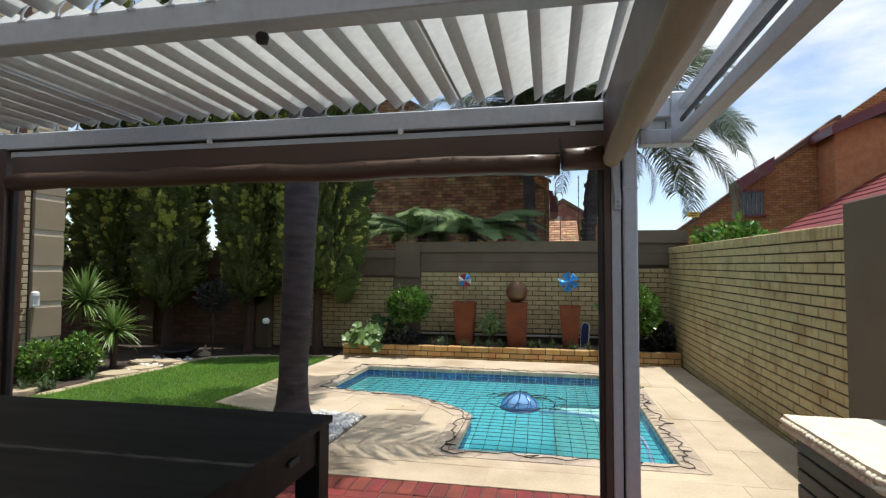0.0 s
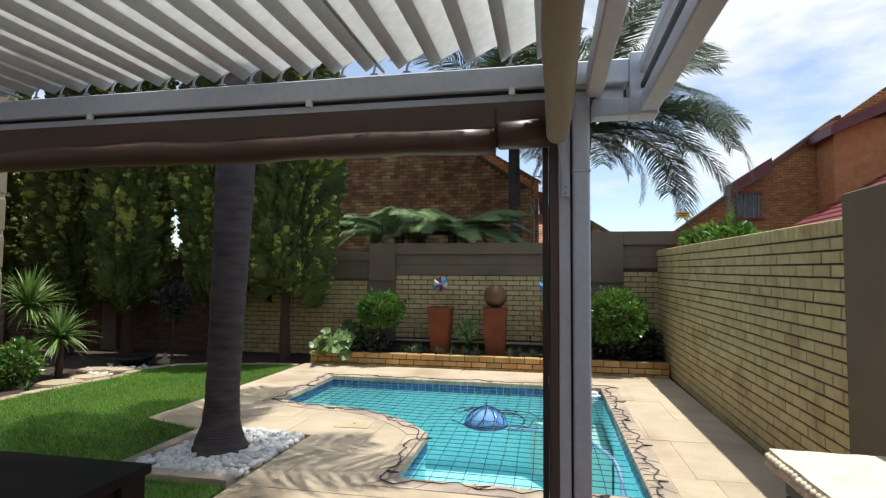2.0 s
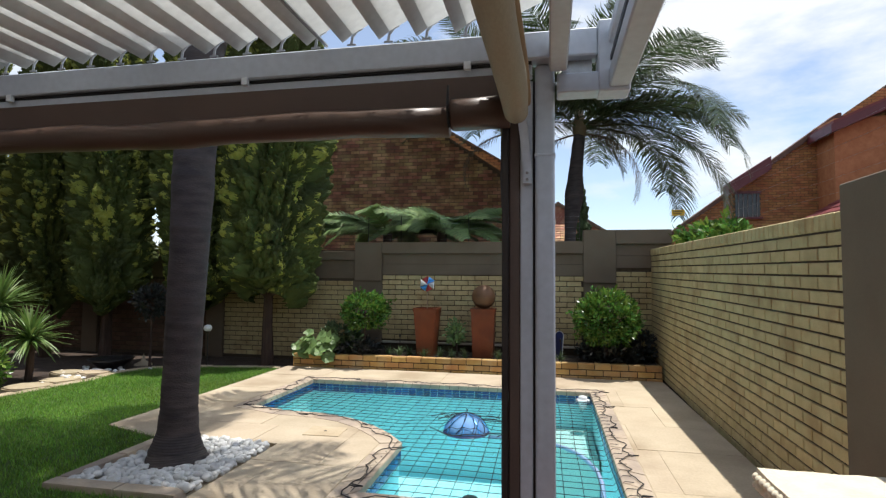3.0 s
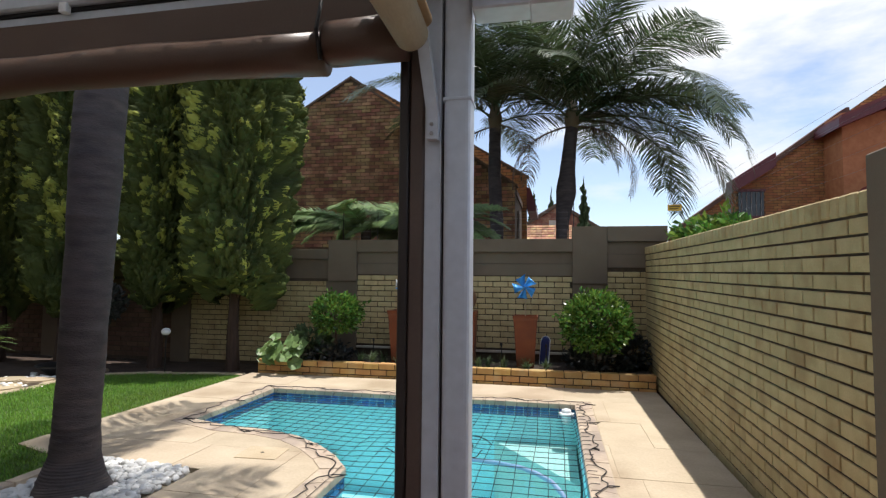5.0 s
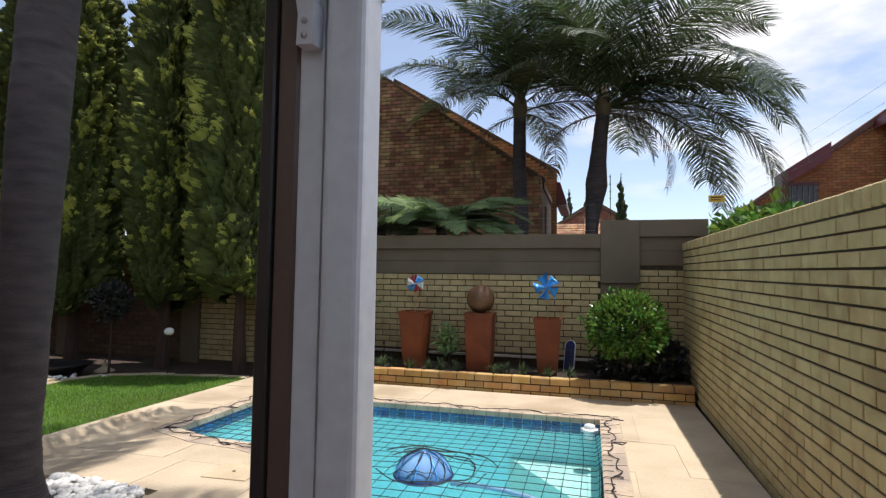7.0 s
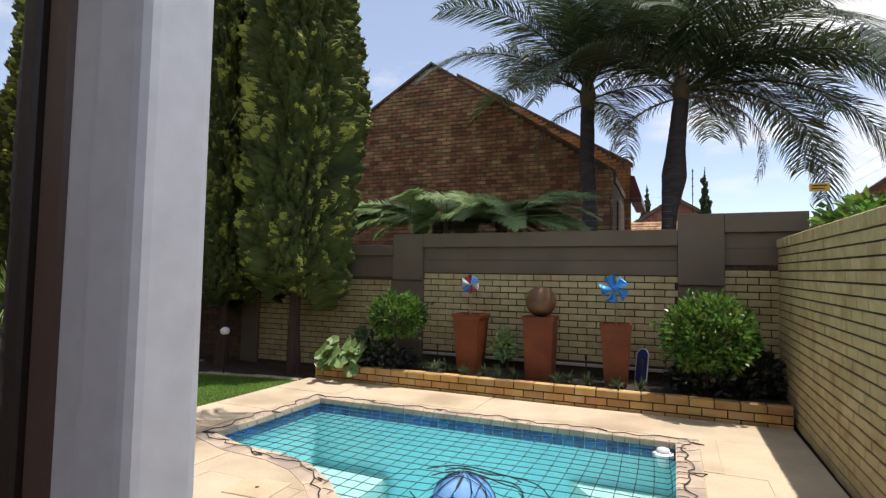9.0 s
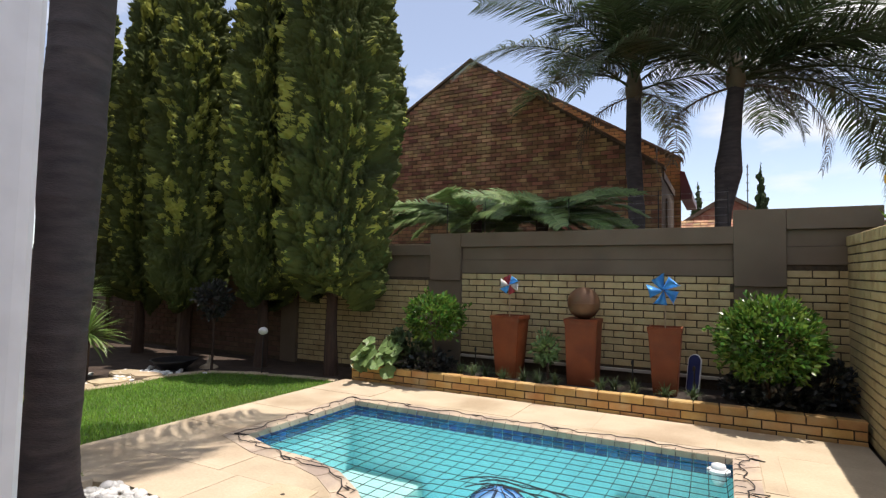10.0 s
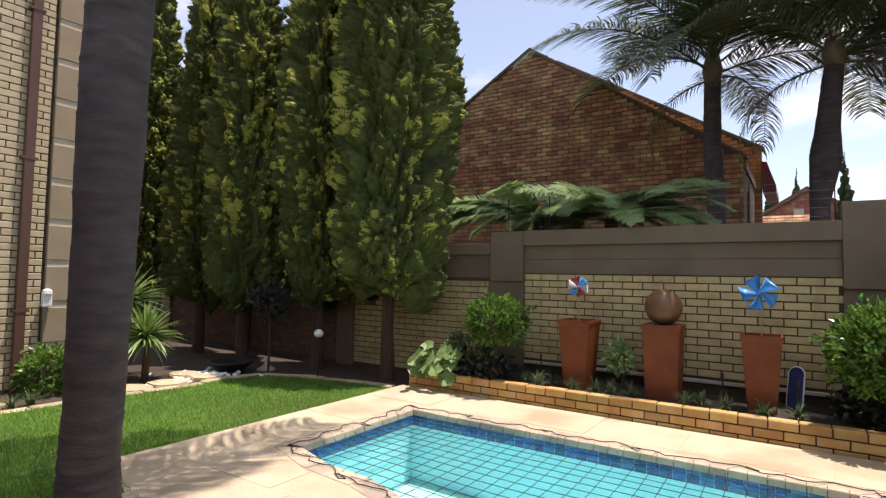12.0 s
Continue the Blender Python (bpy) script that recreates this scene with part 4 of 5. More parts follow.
def shrub(name, label, x, y, z, rx, rz, leaves, size, material, trunk_h=0.0, seed=1, lumps=9, group="", flat=0.9, core=0.78):
    """A clipped bush: an uneven shell of leaves over twigs, with a stem where it has one."""
    r = random.Random(seed)
    s = thing(name, label, "shrub", (x, y, z), 0, group)
    c = Vector((0, 0, trunk_h + rz))
    lump = [(Vector((r.gauss(0, 1), r.gauss(0, 1), r.gauss(0, 1))).normalized(), r.uniform(0.82, 1.12)) for _ in range(lumps)]
    pts, sprigs = [], max(12, leaves // 9)
    for _ in range(sprigs):
        d = Vector((r.gauss(0, 1), r.gauss(0, 1), r.gauss(0, 1))).normalized()
        k = max(lump, key=lambda L: L[0].dot(d))
        rad = (0.66 + 0.34 * (k[1] + 0.35 * (k[0].dot(d) - 0.7))) * r.uniform(0.55, 1.0) ** 0.5
        if r.random() < 0.07:
            rad *= r.uniform(1.1, 1.25)
        e = c + Vector((d.x * rx * rad, d.y * rx * flat * rad, d.z * rz * rad))
        for _k in range(9):
            pts.append(e + Vector((r.gauss(0, 1), r.gauss(0, 1), r.gauss(0, 1))) * size * 0.42 - d * size * r.uniform(0, 0.9))
    vv, ff = leaf_quads(pts, size * 1.15, r, out_from=c, wide=0.52)
    part("foliage", mesh_of("foliage", vv, ff, material), None, s)
    if trunk_h:
        part("stem", tube([(0, 0, 0), (0.008, 0.004, trunk_h * 0.5), (0, 0, trunk_h + rz * 0.5)], [0.02, 0.017, 0.012], 7), M_BARK, s)
    for k in range(6):
        d = Vector((r.gauss(0, 1), r.gauss(0, 1), abs(r.gauss(0.3, 0.6)))).normalized()
        e = c + Vector((d.x * rx * core, d.y * rx * flat * core, d.z * rz * core))
        part("branch", tube([(0, 0, trunk_h * 0.9), c * 0.6 + e * 0.3, e], [0.012, 0.009, 0.003], 5), M_BARK, s)
    return s


PG = "shrubs in the planter"
shrub("round_shrub", "round clipped green shrub in the planter", -2.46, 9.20, 0.16, 0.38, 0.28, 3200, 0.056, M_LEAF, 0.44, 3, group=PG)
shrub("round_shrub", "large glossy round shrub in the planter", 1.27, 9.22, 0.16, 0.46, 0.41, 5200, 0.058, M_LEAF, 0.28, 4, group=PG)
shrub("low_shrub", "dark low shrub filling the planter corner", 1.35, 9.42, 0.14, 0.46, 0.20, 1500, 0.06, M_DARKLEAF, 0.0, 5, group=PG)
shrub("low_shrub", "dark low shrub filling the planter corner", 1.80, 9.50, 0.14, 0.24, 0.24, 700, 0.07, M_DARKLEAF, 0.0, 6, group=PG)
shrub("rose_bush", "small leafy rose bush between the pots", -1.00, 9.42, 0.16, 0.16, 0.17, 260, 0.07, M_BIGLEAF, 0.22, 7)
shrub("dark_fern_shrub", "dark feathery plant behind the broad-leaved plant", -2.95, 9.35, 0.14, 0.34, 0.24, 700, 0.10, M_TUFT, 0.0, 8)
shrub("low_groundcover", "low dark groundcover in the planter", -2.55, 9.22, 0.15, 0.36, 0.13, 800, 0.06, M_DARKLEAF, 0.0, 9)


def broad_plant(x, y, z):
    s = thing("broad_leaved_plant", "pale green broad-leaved plant spilling over the planter wall", "plant", (x, y, z))
    r = random.Random(21)
    for k in range(26):
        a, e, L = r.uniform(0, 6.28), r.uniform(-0.5, 1.1), r.uniform(0.14, 0.38)
        tip = Vector((math.cos(a) * math.cos(e) * L, math.sin(a) * math.cos(e) * L * 0.8 - 0.1, 0.10 + math.sin(e) * L * 0.8))
        w = r.uniform(0.08, 0.13)
        nrm = Vector((r.gauss(0, 0.4), -0.7 + r.gauss(0, 0.3), 0.8)).normalized()
        e1 = nrm.orthogonal().normalized()
        e1.rotate(Matrix.Rotation(r.uniform(0, 6.28), 3, nrm))
        e2 = nrm.cross(e1)
        bm = bmesh.new()
        c = bm.verts.new(tip - nrm * 0.015)
        rim = []
        for i in range(12):
            t = 2 * math.pi * i / 12
            rr = w * (1 + 0.14 * math.cos(5 * t)) * (0.75 if i == 6 else 1)
            rim.append(bm.verts.new(tip + e1 * rr * math.cos(t) + e2 * rr * math.sin(t) + nrm * 0.012 * math.sin(3 * t)))
        for i in range(12):
            bm.faces.new((c, rim[i], rim[(i + 1) % 12]))
        leaf = part("leaf", bm, M_BIGLEAF, s)
        part("stalk", tube([(0, 0, 0), tip * 0.5 + Vector((0, 0, 0.05)), tip], 0.004, 5), M_RACHIS, leaf)


broad_plant(-3.18, 9.02, 0.18)


def tuft(name, label, x, y, z, blades, length, material, seed, width=0.012, spread=1.0, group="", droop=0.6):
    r = random.Random(seed)
    verts, faces = [], []
    for _ in range(blades):
        a, lean, L = r.uniform(0, 6.28), r.uniform(0.15, 1.2) * spread, length * r.uniform(0.6, 1.1)
        d = Vector((math.cos(a), math.sin(a), 0))
        s = Vector((-d.y, d.x, 0))
        p, ang, i = Vector((r.gauss(0, 0.012), r.gauss(0, 0.012), 0)), math.pi / 2 - lean * 0.5, len(verts)
        for k in range(5):
            w = width * (1 - (k / 4) ** 1.5) * 0.5 + 0.0008
            verts += [p + s * w + Vector((0, 0, w * 0.4)), p - s * w + Vector((0, 0, w * 0.4))]
            p = p + (d * math.cos(ang) + Vector((0, 0, math.sin(ang)))) * L / 4
            ang -= droop * lean * 0.6
        faces += [(i + 2 * k, i + 2 * k + 1, i + 2 * k + 3, i + 2 * k + 2) for k in range(4)]
    t = thing(name, label, "plant", (x, y, z), 0, group)
    part("leaf_rosette", mesh_of("leaf_rosette", verts, faces, material), None, t)
    return t


for k, (x, y) in enumerate(((-2.05, 9.18), (-1.85, 9.12), (-1.72, 9.2), (-1.2, 9.14), (-1.02, 9.12), (-0.82, 9.14), (-0.30, 9.12), (-0.18, 9.2), (0.05, 9.12), (0.62, 9.16), (-1.45, 9.1), (0.35, 9.1))):
    tuft("grass_tuft", "small strappy green tuft in the planter", x, y, 0.18, 60, 0.19, M_TUFT, 30 + k, 0.012, 1.1, "tufts in the planter")
for k, (x, y) in enumerate(((0.0, 9.3), (0.62, 9.25), (-1.9, 9.3))):
    sp = thing("sprinkler_riser", "thin black sprinkler riser in the planter", "sprinkler", (x, y, 0.15))
    part("tube", tube([(0, 0, 0), (0.003, 0, 0.33)], 0.008, 6), M_BLACK, sp)
    part("nozzle", lathe([(0.012, 0.32), (0.016, 0.34), (0.01, 0.37)], 8), M_BLACK, sp)

# ---- pool: float, cover net, cord, hose ----
FX, FY = -0.34, 6.22
flt = thing("pool_float", "blue vinyl dome float under the pool net", "pool float", (FX, FY, -0.085))
prof = [(0.15, -0.03), (0.205, -0.01), (0.215, 0.015), (0.20, 0.05), (0.165, 0.10), (0.10, 0.145), (0.03, 0.165)]
part("dome", lathe(prof, 24), M_DOME, flt, smooth=True)
for k in range(8):
    a = math.pi * k / 4
    part("rib", tube([(math.cos(a) * (q + 0.004), math.sin(a) * (q + 0.004), h) for q, h in prof[2:]], 0.006, 5), M_BLUE, flt)
part("skirt", lathe([(0.218, -0.012), (0.23, 0.0), (0.22, 0.012)], 24), M_NAVY, flt)


def net_z(x, y):
    """The net hangs a little and rides over the float."""
    d = math.hypot(x - FX, y - FY)
    z = -0.055 - 0.012 * math.sin(x * 2.1) * math.sin(y * 1.7)
    if d < 0.62:
        dome = 0.0
        for (q, h), (q2, h2) in zip(prof[2:], prof[3:]):
            if q2 <= d <= q:
                dome = h2 + (h - h2) * (d - q2) / (q - q2) - 0.085 + 0.016
        if d < 0.04:
            dome = 0.14
        z = max(z, dome if d < 0.235 else z)
        if d >= 0.235:
            z = max(z, -0.04 - (d - 0.235) * 0.04)
    return z


verts, faces = [], []


def strand(pts, w):
    for p, q in zip(pts, pts[1:]):
        p, q = Vector(p), Vector(q)
        d = (q - p).normalized()
        s = d.cross(Vector((0, 0, 1))).normalized() * w
        u = Vector((0, 0, w))
        i = len(verts)
        for c in (p, q):
            verts.extend((c + s, c + u, c - s, c - u))
        for k in range(4):
            faces.append((i + k, i + (k + 1) % 4, i + 4 + (k + 1) % 4, i + 4 + k))


STEP = 0.125
NET_RIM = offset(POOL, 0.07)
wob = random.Random(3)
for axis in (0, 1):
    lo_, hi_ = ((-2.76, 0.97), (4.36, 7.96))[axis]
    k = lo_ + STEP * 0.5
    while k < hi_:
        run = []
        other = ((4.36, 7.96), (-2.76, 0.97))[axis]
        ph = wob.uniform(0, 6)
        o = other[0] - 0.08
        while o < other[1] + 0.08:
            wv_ = 0.010 * math.sin(o * 2.7 + ph * 0.4) + 0.012 * math.sin(k * 3 + o)
            x, y = (k + wv_, o) if axis == 0 else (o, k + wv_)
            d = math.hypot(x - FX, y - FY)
            if inside_poly((x, y), NET_RIM):
                run.append((x, y, net_z(x, y) if inside_poly((x, y), POOL) else 0.012))
            else:
                if len(run) > 1:
                    strand(run, 0.0028)
                run = []
            o += 0.0625
        if len(run) > 1:
            strand(run, 0.0028)
        k += STEP
# gathered cords round the float
for k in range(7):
    a0, a1, q = wob.uniform(0, 6.28), wob.uniform(0.8, 2.2), wob.uniform(0.26, 0.48)
    strand([(FX + q * math.cos(a0 + a1 * i / 10) * 1.2, FY + q * math.sin(a0 + a1 * i / 10), -0.035 + 0.012 * math.sin(i)) for i in range(11)], 0.005)
for k in range(9):
    a0 = 2 * math.pi * k / 9 + 0.2
    strand([(FX + math.cos(a0 + 0.15 * i) * q, FY + math.sin(a0 + 0.15 * i) * q, h - 0.085 + 0.012) for i, (q, h) in enumerate(prof[2:])], 0.004)
net = part("pool_net", mesh_of("pool_net", verts, faces, M_NET), None)
tagged(net, "black safety net stretched over the pool water", "pool net", kind="stuff")

cord = thing("net_cord", "black elastic cord looped along the pool coping", "cord")
rim_pts = offset(POOL, 0.075)
cp = []
rc = random.Random(17)
for i in range(n):
    a, b = Vector(rim_pts[i]), Vector(rim_pts[(i + 1) % n])
    k = max(2, round((b - a).length / 0.055))
    nn = Vector(((b - a).y, -(b - a).x)).normalized()
    for j in range(k):
        p = a.lerp(b, j / k)
        ph = (len(cp) * 0.42)
        s = 0.03 * math.sin(ph) + 0.022 * math.sin(ph * 2.7 + 1) + rc.uniform(-0.018, 0.018)
        cp.append((p.x + nn.x * s, p.y + nn.y * s, 0.012 + rc.uniform(0, 0.005)))
part("cord", tube(cp + [cp[0]], 0.0042, 5), M_NET, cord)
for k in range(0, len(cp), 15):
    p = Vector(cp[k])
    q = min((Vector(x) for x in rim_pts), key=lambda c: (c - p.xy).length)
    part("loop", tube([(p.x, p.y, 0.012), (p.x + rc.uniform(0.02, 0.09), p.y + rc.uniform(-0.05, 0.03), 0.01), (p.x + rc.uniform(0.05, 0.12), p.y + rc.uniform(-0.02, 0.06), 0.01), (p.x + 0.01, p.y + 0.02, 0.012)], 0.004, 5), M_NET, cord)
hose = thing("pool_hose", "lilac pool cleaner hose floating under the net", "hose")
part("hose", tube([(-0.12, 6.2, -0.12), (0.1, 6.19, -0.11), (0.29, 6.14, -0.105), (0.47, 6.06, -0.1), (0.6, 5.95, -0.1), (0.71, 5.8, -0.1), (0.78, 5.6, -0.1), (0.83, 5.4, -0.1), (0.845, 5.15, -0.1), (0.83, 4.88, -0.105), (0.80, 4.5, -0.12)], 0.018, 8), M_HOSE, hose, smooth=True)
skim = thing("chlorine_float", "white plastic chlorine float in the pool corner", "pool float", (0.86, 7.82, -0.085))
part("body", lathe([(0.03, -0.1), (0.05, -0.06), (0.055, 0.03), (0.05, 0.06), (0.02, 0.07)], 16), M_WHITE, skim, smooth=True)
part("collar", lathe([(0.055, -0.01), (0.085, 0.0), (0.085, 0.02), (0.055, 0.03)], 16), M_WHITE, skim)

lid = thing("skimmer_lid", "square stone skimmer lid set in the paving", "lid", (-1.55, 5.62, 0.003), 4)
part("plate", box(-0.17, 0.17, -0.14, 0.14, -0.002, 0.006, 0.004), M_ROCK, lid)
part("finger_hole", lathe([(0.014, 0.0), (0.014, 0.0075)], 10), M_BLACK, lid)

# ---- palm in the pebble bed ----
def palm_trunk(path, radii, rings, seed):
    """A ringed trunk: leaf scars step its radius."""
    r = random.Random(seed)
    pts, rad = [], []
    P = [Vector(p) for p in path]
    for i in range(rings + 1):
        f = i / rings * (len(P) - 1)
        k = min(int(f), len(P) - 2)
        c, g = P[k].lerp(P[k + 1], f - k), radii[k] + (radii[k + 1] - radii[k]) * (f - k)
        up = (P[k + 1] - P[k]).normalized()
        for dz, s in ((0, 1.0), (0.01, 1.018), (0.02, 1.0)):
            pts.append(c + up * dz)
            rad.append(g * s * r.uniform(0.99, 1.01))
    bm = tube(pts, rad, 20)
    for vt in bm.verts:
        vt.co += Vector((noise.noise(vt.co * 5), noise.noise(vt.co * 5 + Vector((9, 2, 4))), 0)) * 0.008
    return bm


def frond_mesh(name, L, leaflets, leaf_len, droop, material, seed, width=0.022, hang=0.55, lift=0.5):
    """A feather frond along +x from the origin, arching down; narrow folded leaflets on both sides."""
    r = random.Random(seed)
    pts, ang, p = [], lift, Vector((0, 0, 0))
    N = 22
    for i in range(N + 1):
        pts.append(p.copy())
        p = p + Vector((math.cos(ang), 0, math.sin(ang))) * L / N
        ang -= droop / N * (0.5 + 1.0 * i / N)
    verts, faces = [], []
    for i, q in enumerate(pts):
        w = 0.018 * (1 - i / N) + 0.003
        verts += [q + Vector((0, w, 0)), q + Vector((0, 0, w)), q + Vector((0, -w, 0)), q + Vector((0, 0, -w))]
        if i:
            s = 4 * i
            faces += [(s - 4 + k, s - 4 + (k + 1) % 4, s + (k + 1) % 4, s + k) for k in range(4)]
    for j in range(leaflets):
        f = 0.10 + 0.9 * (j + r.random() * 0.5) / leaflets
        i = min(int(f * N), N - 1)
        base = pts[i].lerp(pts[i + 1], f * N - i)
        t = (pts[i + 1] - pts[i]).normalized()
        ll = leaf_len * (math.sin(math.pi * (0.12 + 0.80 * f)) ** 0.7) * r.uniform(0.85, 1.1)
        for side in (-1, 1):
            d = (t * r.uniform(0.45, 0.7) + Vector((0, side * r.uniform(0.8, 1.0), r.uniform(-0.1, 0.25)))).normalized()
            q, s0 = base.copy(), len(verts)
            wv = t.cross(d).cross(d).normalized()
            for k in range(4):
                w = width * (0.6, 1.0, 0.75, 0.05)[k] / 2
                verts += [q + wv * w, q - wv * w]
                q = q + d * ll / 3
                d = (d + Vector((0, 0, -hang * (0.4 + 0.5 * k)))).normalized()
            faces += [(s0 + 2 * k, s0 + 2 * k + 1, s0 + 2 * k + 3, s0 + 2 * k + 2) for k in range(3)]
    me = mesh_of(name, verts, faces, material)
    return me


FRONDS = [frond_mesh("frond", 3.2, 138, 0.86, d, M_PALM, i, width=0.020, lift=0.0, hang=g) for i, (d, g) in enumerate(((1.15, 0.55), (1.45, 0.65), (1.95, 0.5), (1.3, 0.8)))]
DRY_FROND = frond_mesh("frond", 2.2, 50, 0.5, 2.0, M_DRYPALM, 4, width=0.02, hang=1.3, lift=0.0)


def palm(label, path, radii, rings, fronds, seed, scale=1.0, group="", low=()):
    """A feather palm: old fronds spread level with hanging leaflets, young ones stand up and arch over."""
    r = random.Random(seed)
    base = Vector(path[0])
    t = thing("palm_tree", label, "palm tree", base, 0, group)
    rel = [Vector(p) - base for p in path]
    part("trunk", palm_trunk(rel, radii, rings, seed), M_TRUNK, t, smooth=True)
    top = rel[-1]
    part("crownshaft", tube([top - Vector((0, 0, 0.06)), top + Vector((0, 0, 0.15)), top + Vector((0, 0, 0.55))], [radii[-1] * 1.02, radii[-1] * 1.25, radii[-1] * 0.5], 14), M_DRYPALM, t, "fibrous brown crownshaft", smooth=True)
    for k in range(fronds):
        level = k / fronds
        az = 360 * (k * 0.618 % 1.0) + r.uniform(-14, 14)
        start = 24 + 55 * level + r.uniform(-5, 6)
        ob = new("frond", FRONDS[(k * 7 + seed) % 4])
        ob.parent = t
        sc = scale * r.uniform(0.86, 1.06) * (1 - 0.12 * level)
        ob.matrix_basis = Matrix.Translation(top + Vector((0, 0, 0.05 + 0.4 * level))) @ pose(0, 0, 0, 0, 0, az) @ pose(0, 0, 0, r.uniform(-18, 18), -start, 0) @ Matrix.Diagonal((sc, sc, sc, 1))
    for az, start in low:
        ob = new("frond", FRONDS[2])
        ob.parent = t
        ob.matrix_basis = Matrix.Translation(top + Vector((0, 0, 0.1))) @ pose(0, 0, 0, 0, 0, az) @ pose(0, 0, 0, r.uniform(-12, 12), -start, 0) @ Matrix.Scale(scale * r.uniform(0.95, 1.08), 4)
    for az in (r.uniform(170, 200), r.uniform(300, 340)):
        ob = new("frond", DRY_FROND)
        ob.parent = t
        ob["label"] = "dry brown hanging frond"
        ob.matrix_basis = Matrix.Translation(top) @ pose(0, 0, 0, 0, 0, az) @ pose(0, 0, 0, 0, 10, 0) @ Matrix.Scale(scale * r.uniform(0.7, 0.9), 4)
    return t


palm("ringed grey palm trunk standing in white pebbles", [(-2.35, 4.66, -0.05), (-2.36, 4.67, 0.06), (-2.36, 4.68, 0.20), (-2.355, 4.68, 0.5), (-2.33, 4.68, 1.2), (-2.30, 4.68, 2.2), (-2.26, 4.68, 3.2), (-1.95, 5.1, 5.1)],
     [0.25, 0.20, 0.150, 0.131, 0.142, 0.156, 0.154, 0.13], 52, 14, 41, 0.9)
PALMS = "palms behind the garden wall"
palm("tall feather palm behind the garden wall", [(-0.36, 12.6, -0.05), (-0.40, 12.6, 1.5), (-0.42, 12.6, 2.6), (-0.47, 12.6, 3.6), (-0.46, 12.6, 4.6)], [0.15, 0.14, 0.135, 0.13, 0.12], 40, 17, 42, 1.05, PALMS)
palm("tall feather palm with swollen trunk behind the wall", [(0.88, 12.5, -0.05), (0.88, 12.5, 1.5), (0.89, 12.5, 2.5), (0.97, 12.5, 3.15), (1.0, 12.5, 3.6), (1.09, 12.5, 4.5)], [0.15, 0.125, 0.118, 0.20, 0.15, 0.12], 40, 18, 43, 1.15, PALMS, ((4, 34), (-22, 20), (18, 6), (-6, 8), (40, 24), (-48, 30)))

# white pebbles round the palm
peb = thing("pebble_bed", "bed of white river pebbles round the palm trunk", "pebbles", kind="stuff")
rp = random.Random(8)
ico = bpy.data.meshes.new("pebble")
bmi = bmesh.new()
bmesh.ops.create_icosphere(bmi, subdivisions=2, radius=1.0)
bmi.to_mesh(ico)
bmi.free()
iv = [vt.co.copy() for vt in ico.vertices]
ifc = [tuple(p.vertices) for p in ico.polygons]
bpy.data.meshes.remove(ico)


def pebbles(count, spot, small, big, z, r):
    verts, faces = [], []
    while count:
        p = spot(r)
        if p is None:
            continue
        count -= 1
        s = r.uniform(small, big)
        m = Matrix.Translation((p[0], p[1], z + s * 0.35 + (r.uniform(0, 0.03)))) @ Euler((r.uniform(-0.4, 0.4), r.uniform(-0.4, 0.4), r.uniform(0, 6))).to_matrix().to_4x4() @ Matrix.Diagonal((s, s * r.uniform(0.65, 0.95), s * r.uniform(0.45, 0.7), 1))
        i = len(verts)
        o = Vector((r.uniform(0, 50), 0, 0))
        verts.extend(m @ (q * (1 + 0.18 * noise.noise(q * 1.3 + o))) for q in iv)
        faces.extend(tuple(i + k for k in f) for f in ifc)
    return verts, faces


def bed_spot(r):
    p = (r.uniform(-2.76, -1.84), r.uniform(4.12, 5.2))
    if not inside_poly(p, BED) or math.hypot(p[0] + 2.35, p[1] - 4.67) < 0.23:
        return None
    return p


part("pebble_floor", prism(BED, -0.06, -0.02), M_JOINT, peb)
part("pebbles", mesh_of("pebbles", *pebbles(950, bed_spot, 0.017, 0.042, -0.015, rp), M_PEBBLE, True), None, peb)

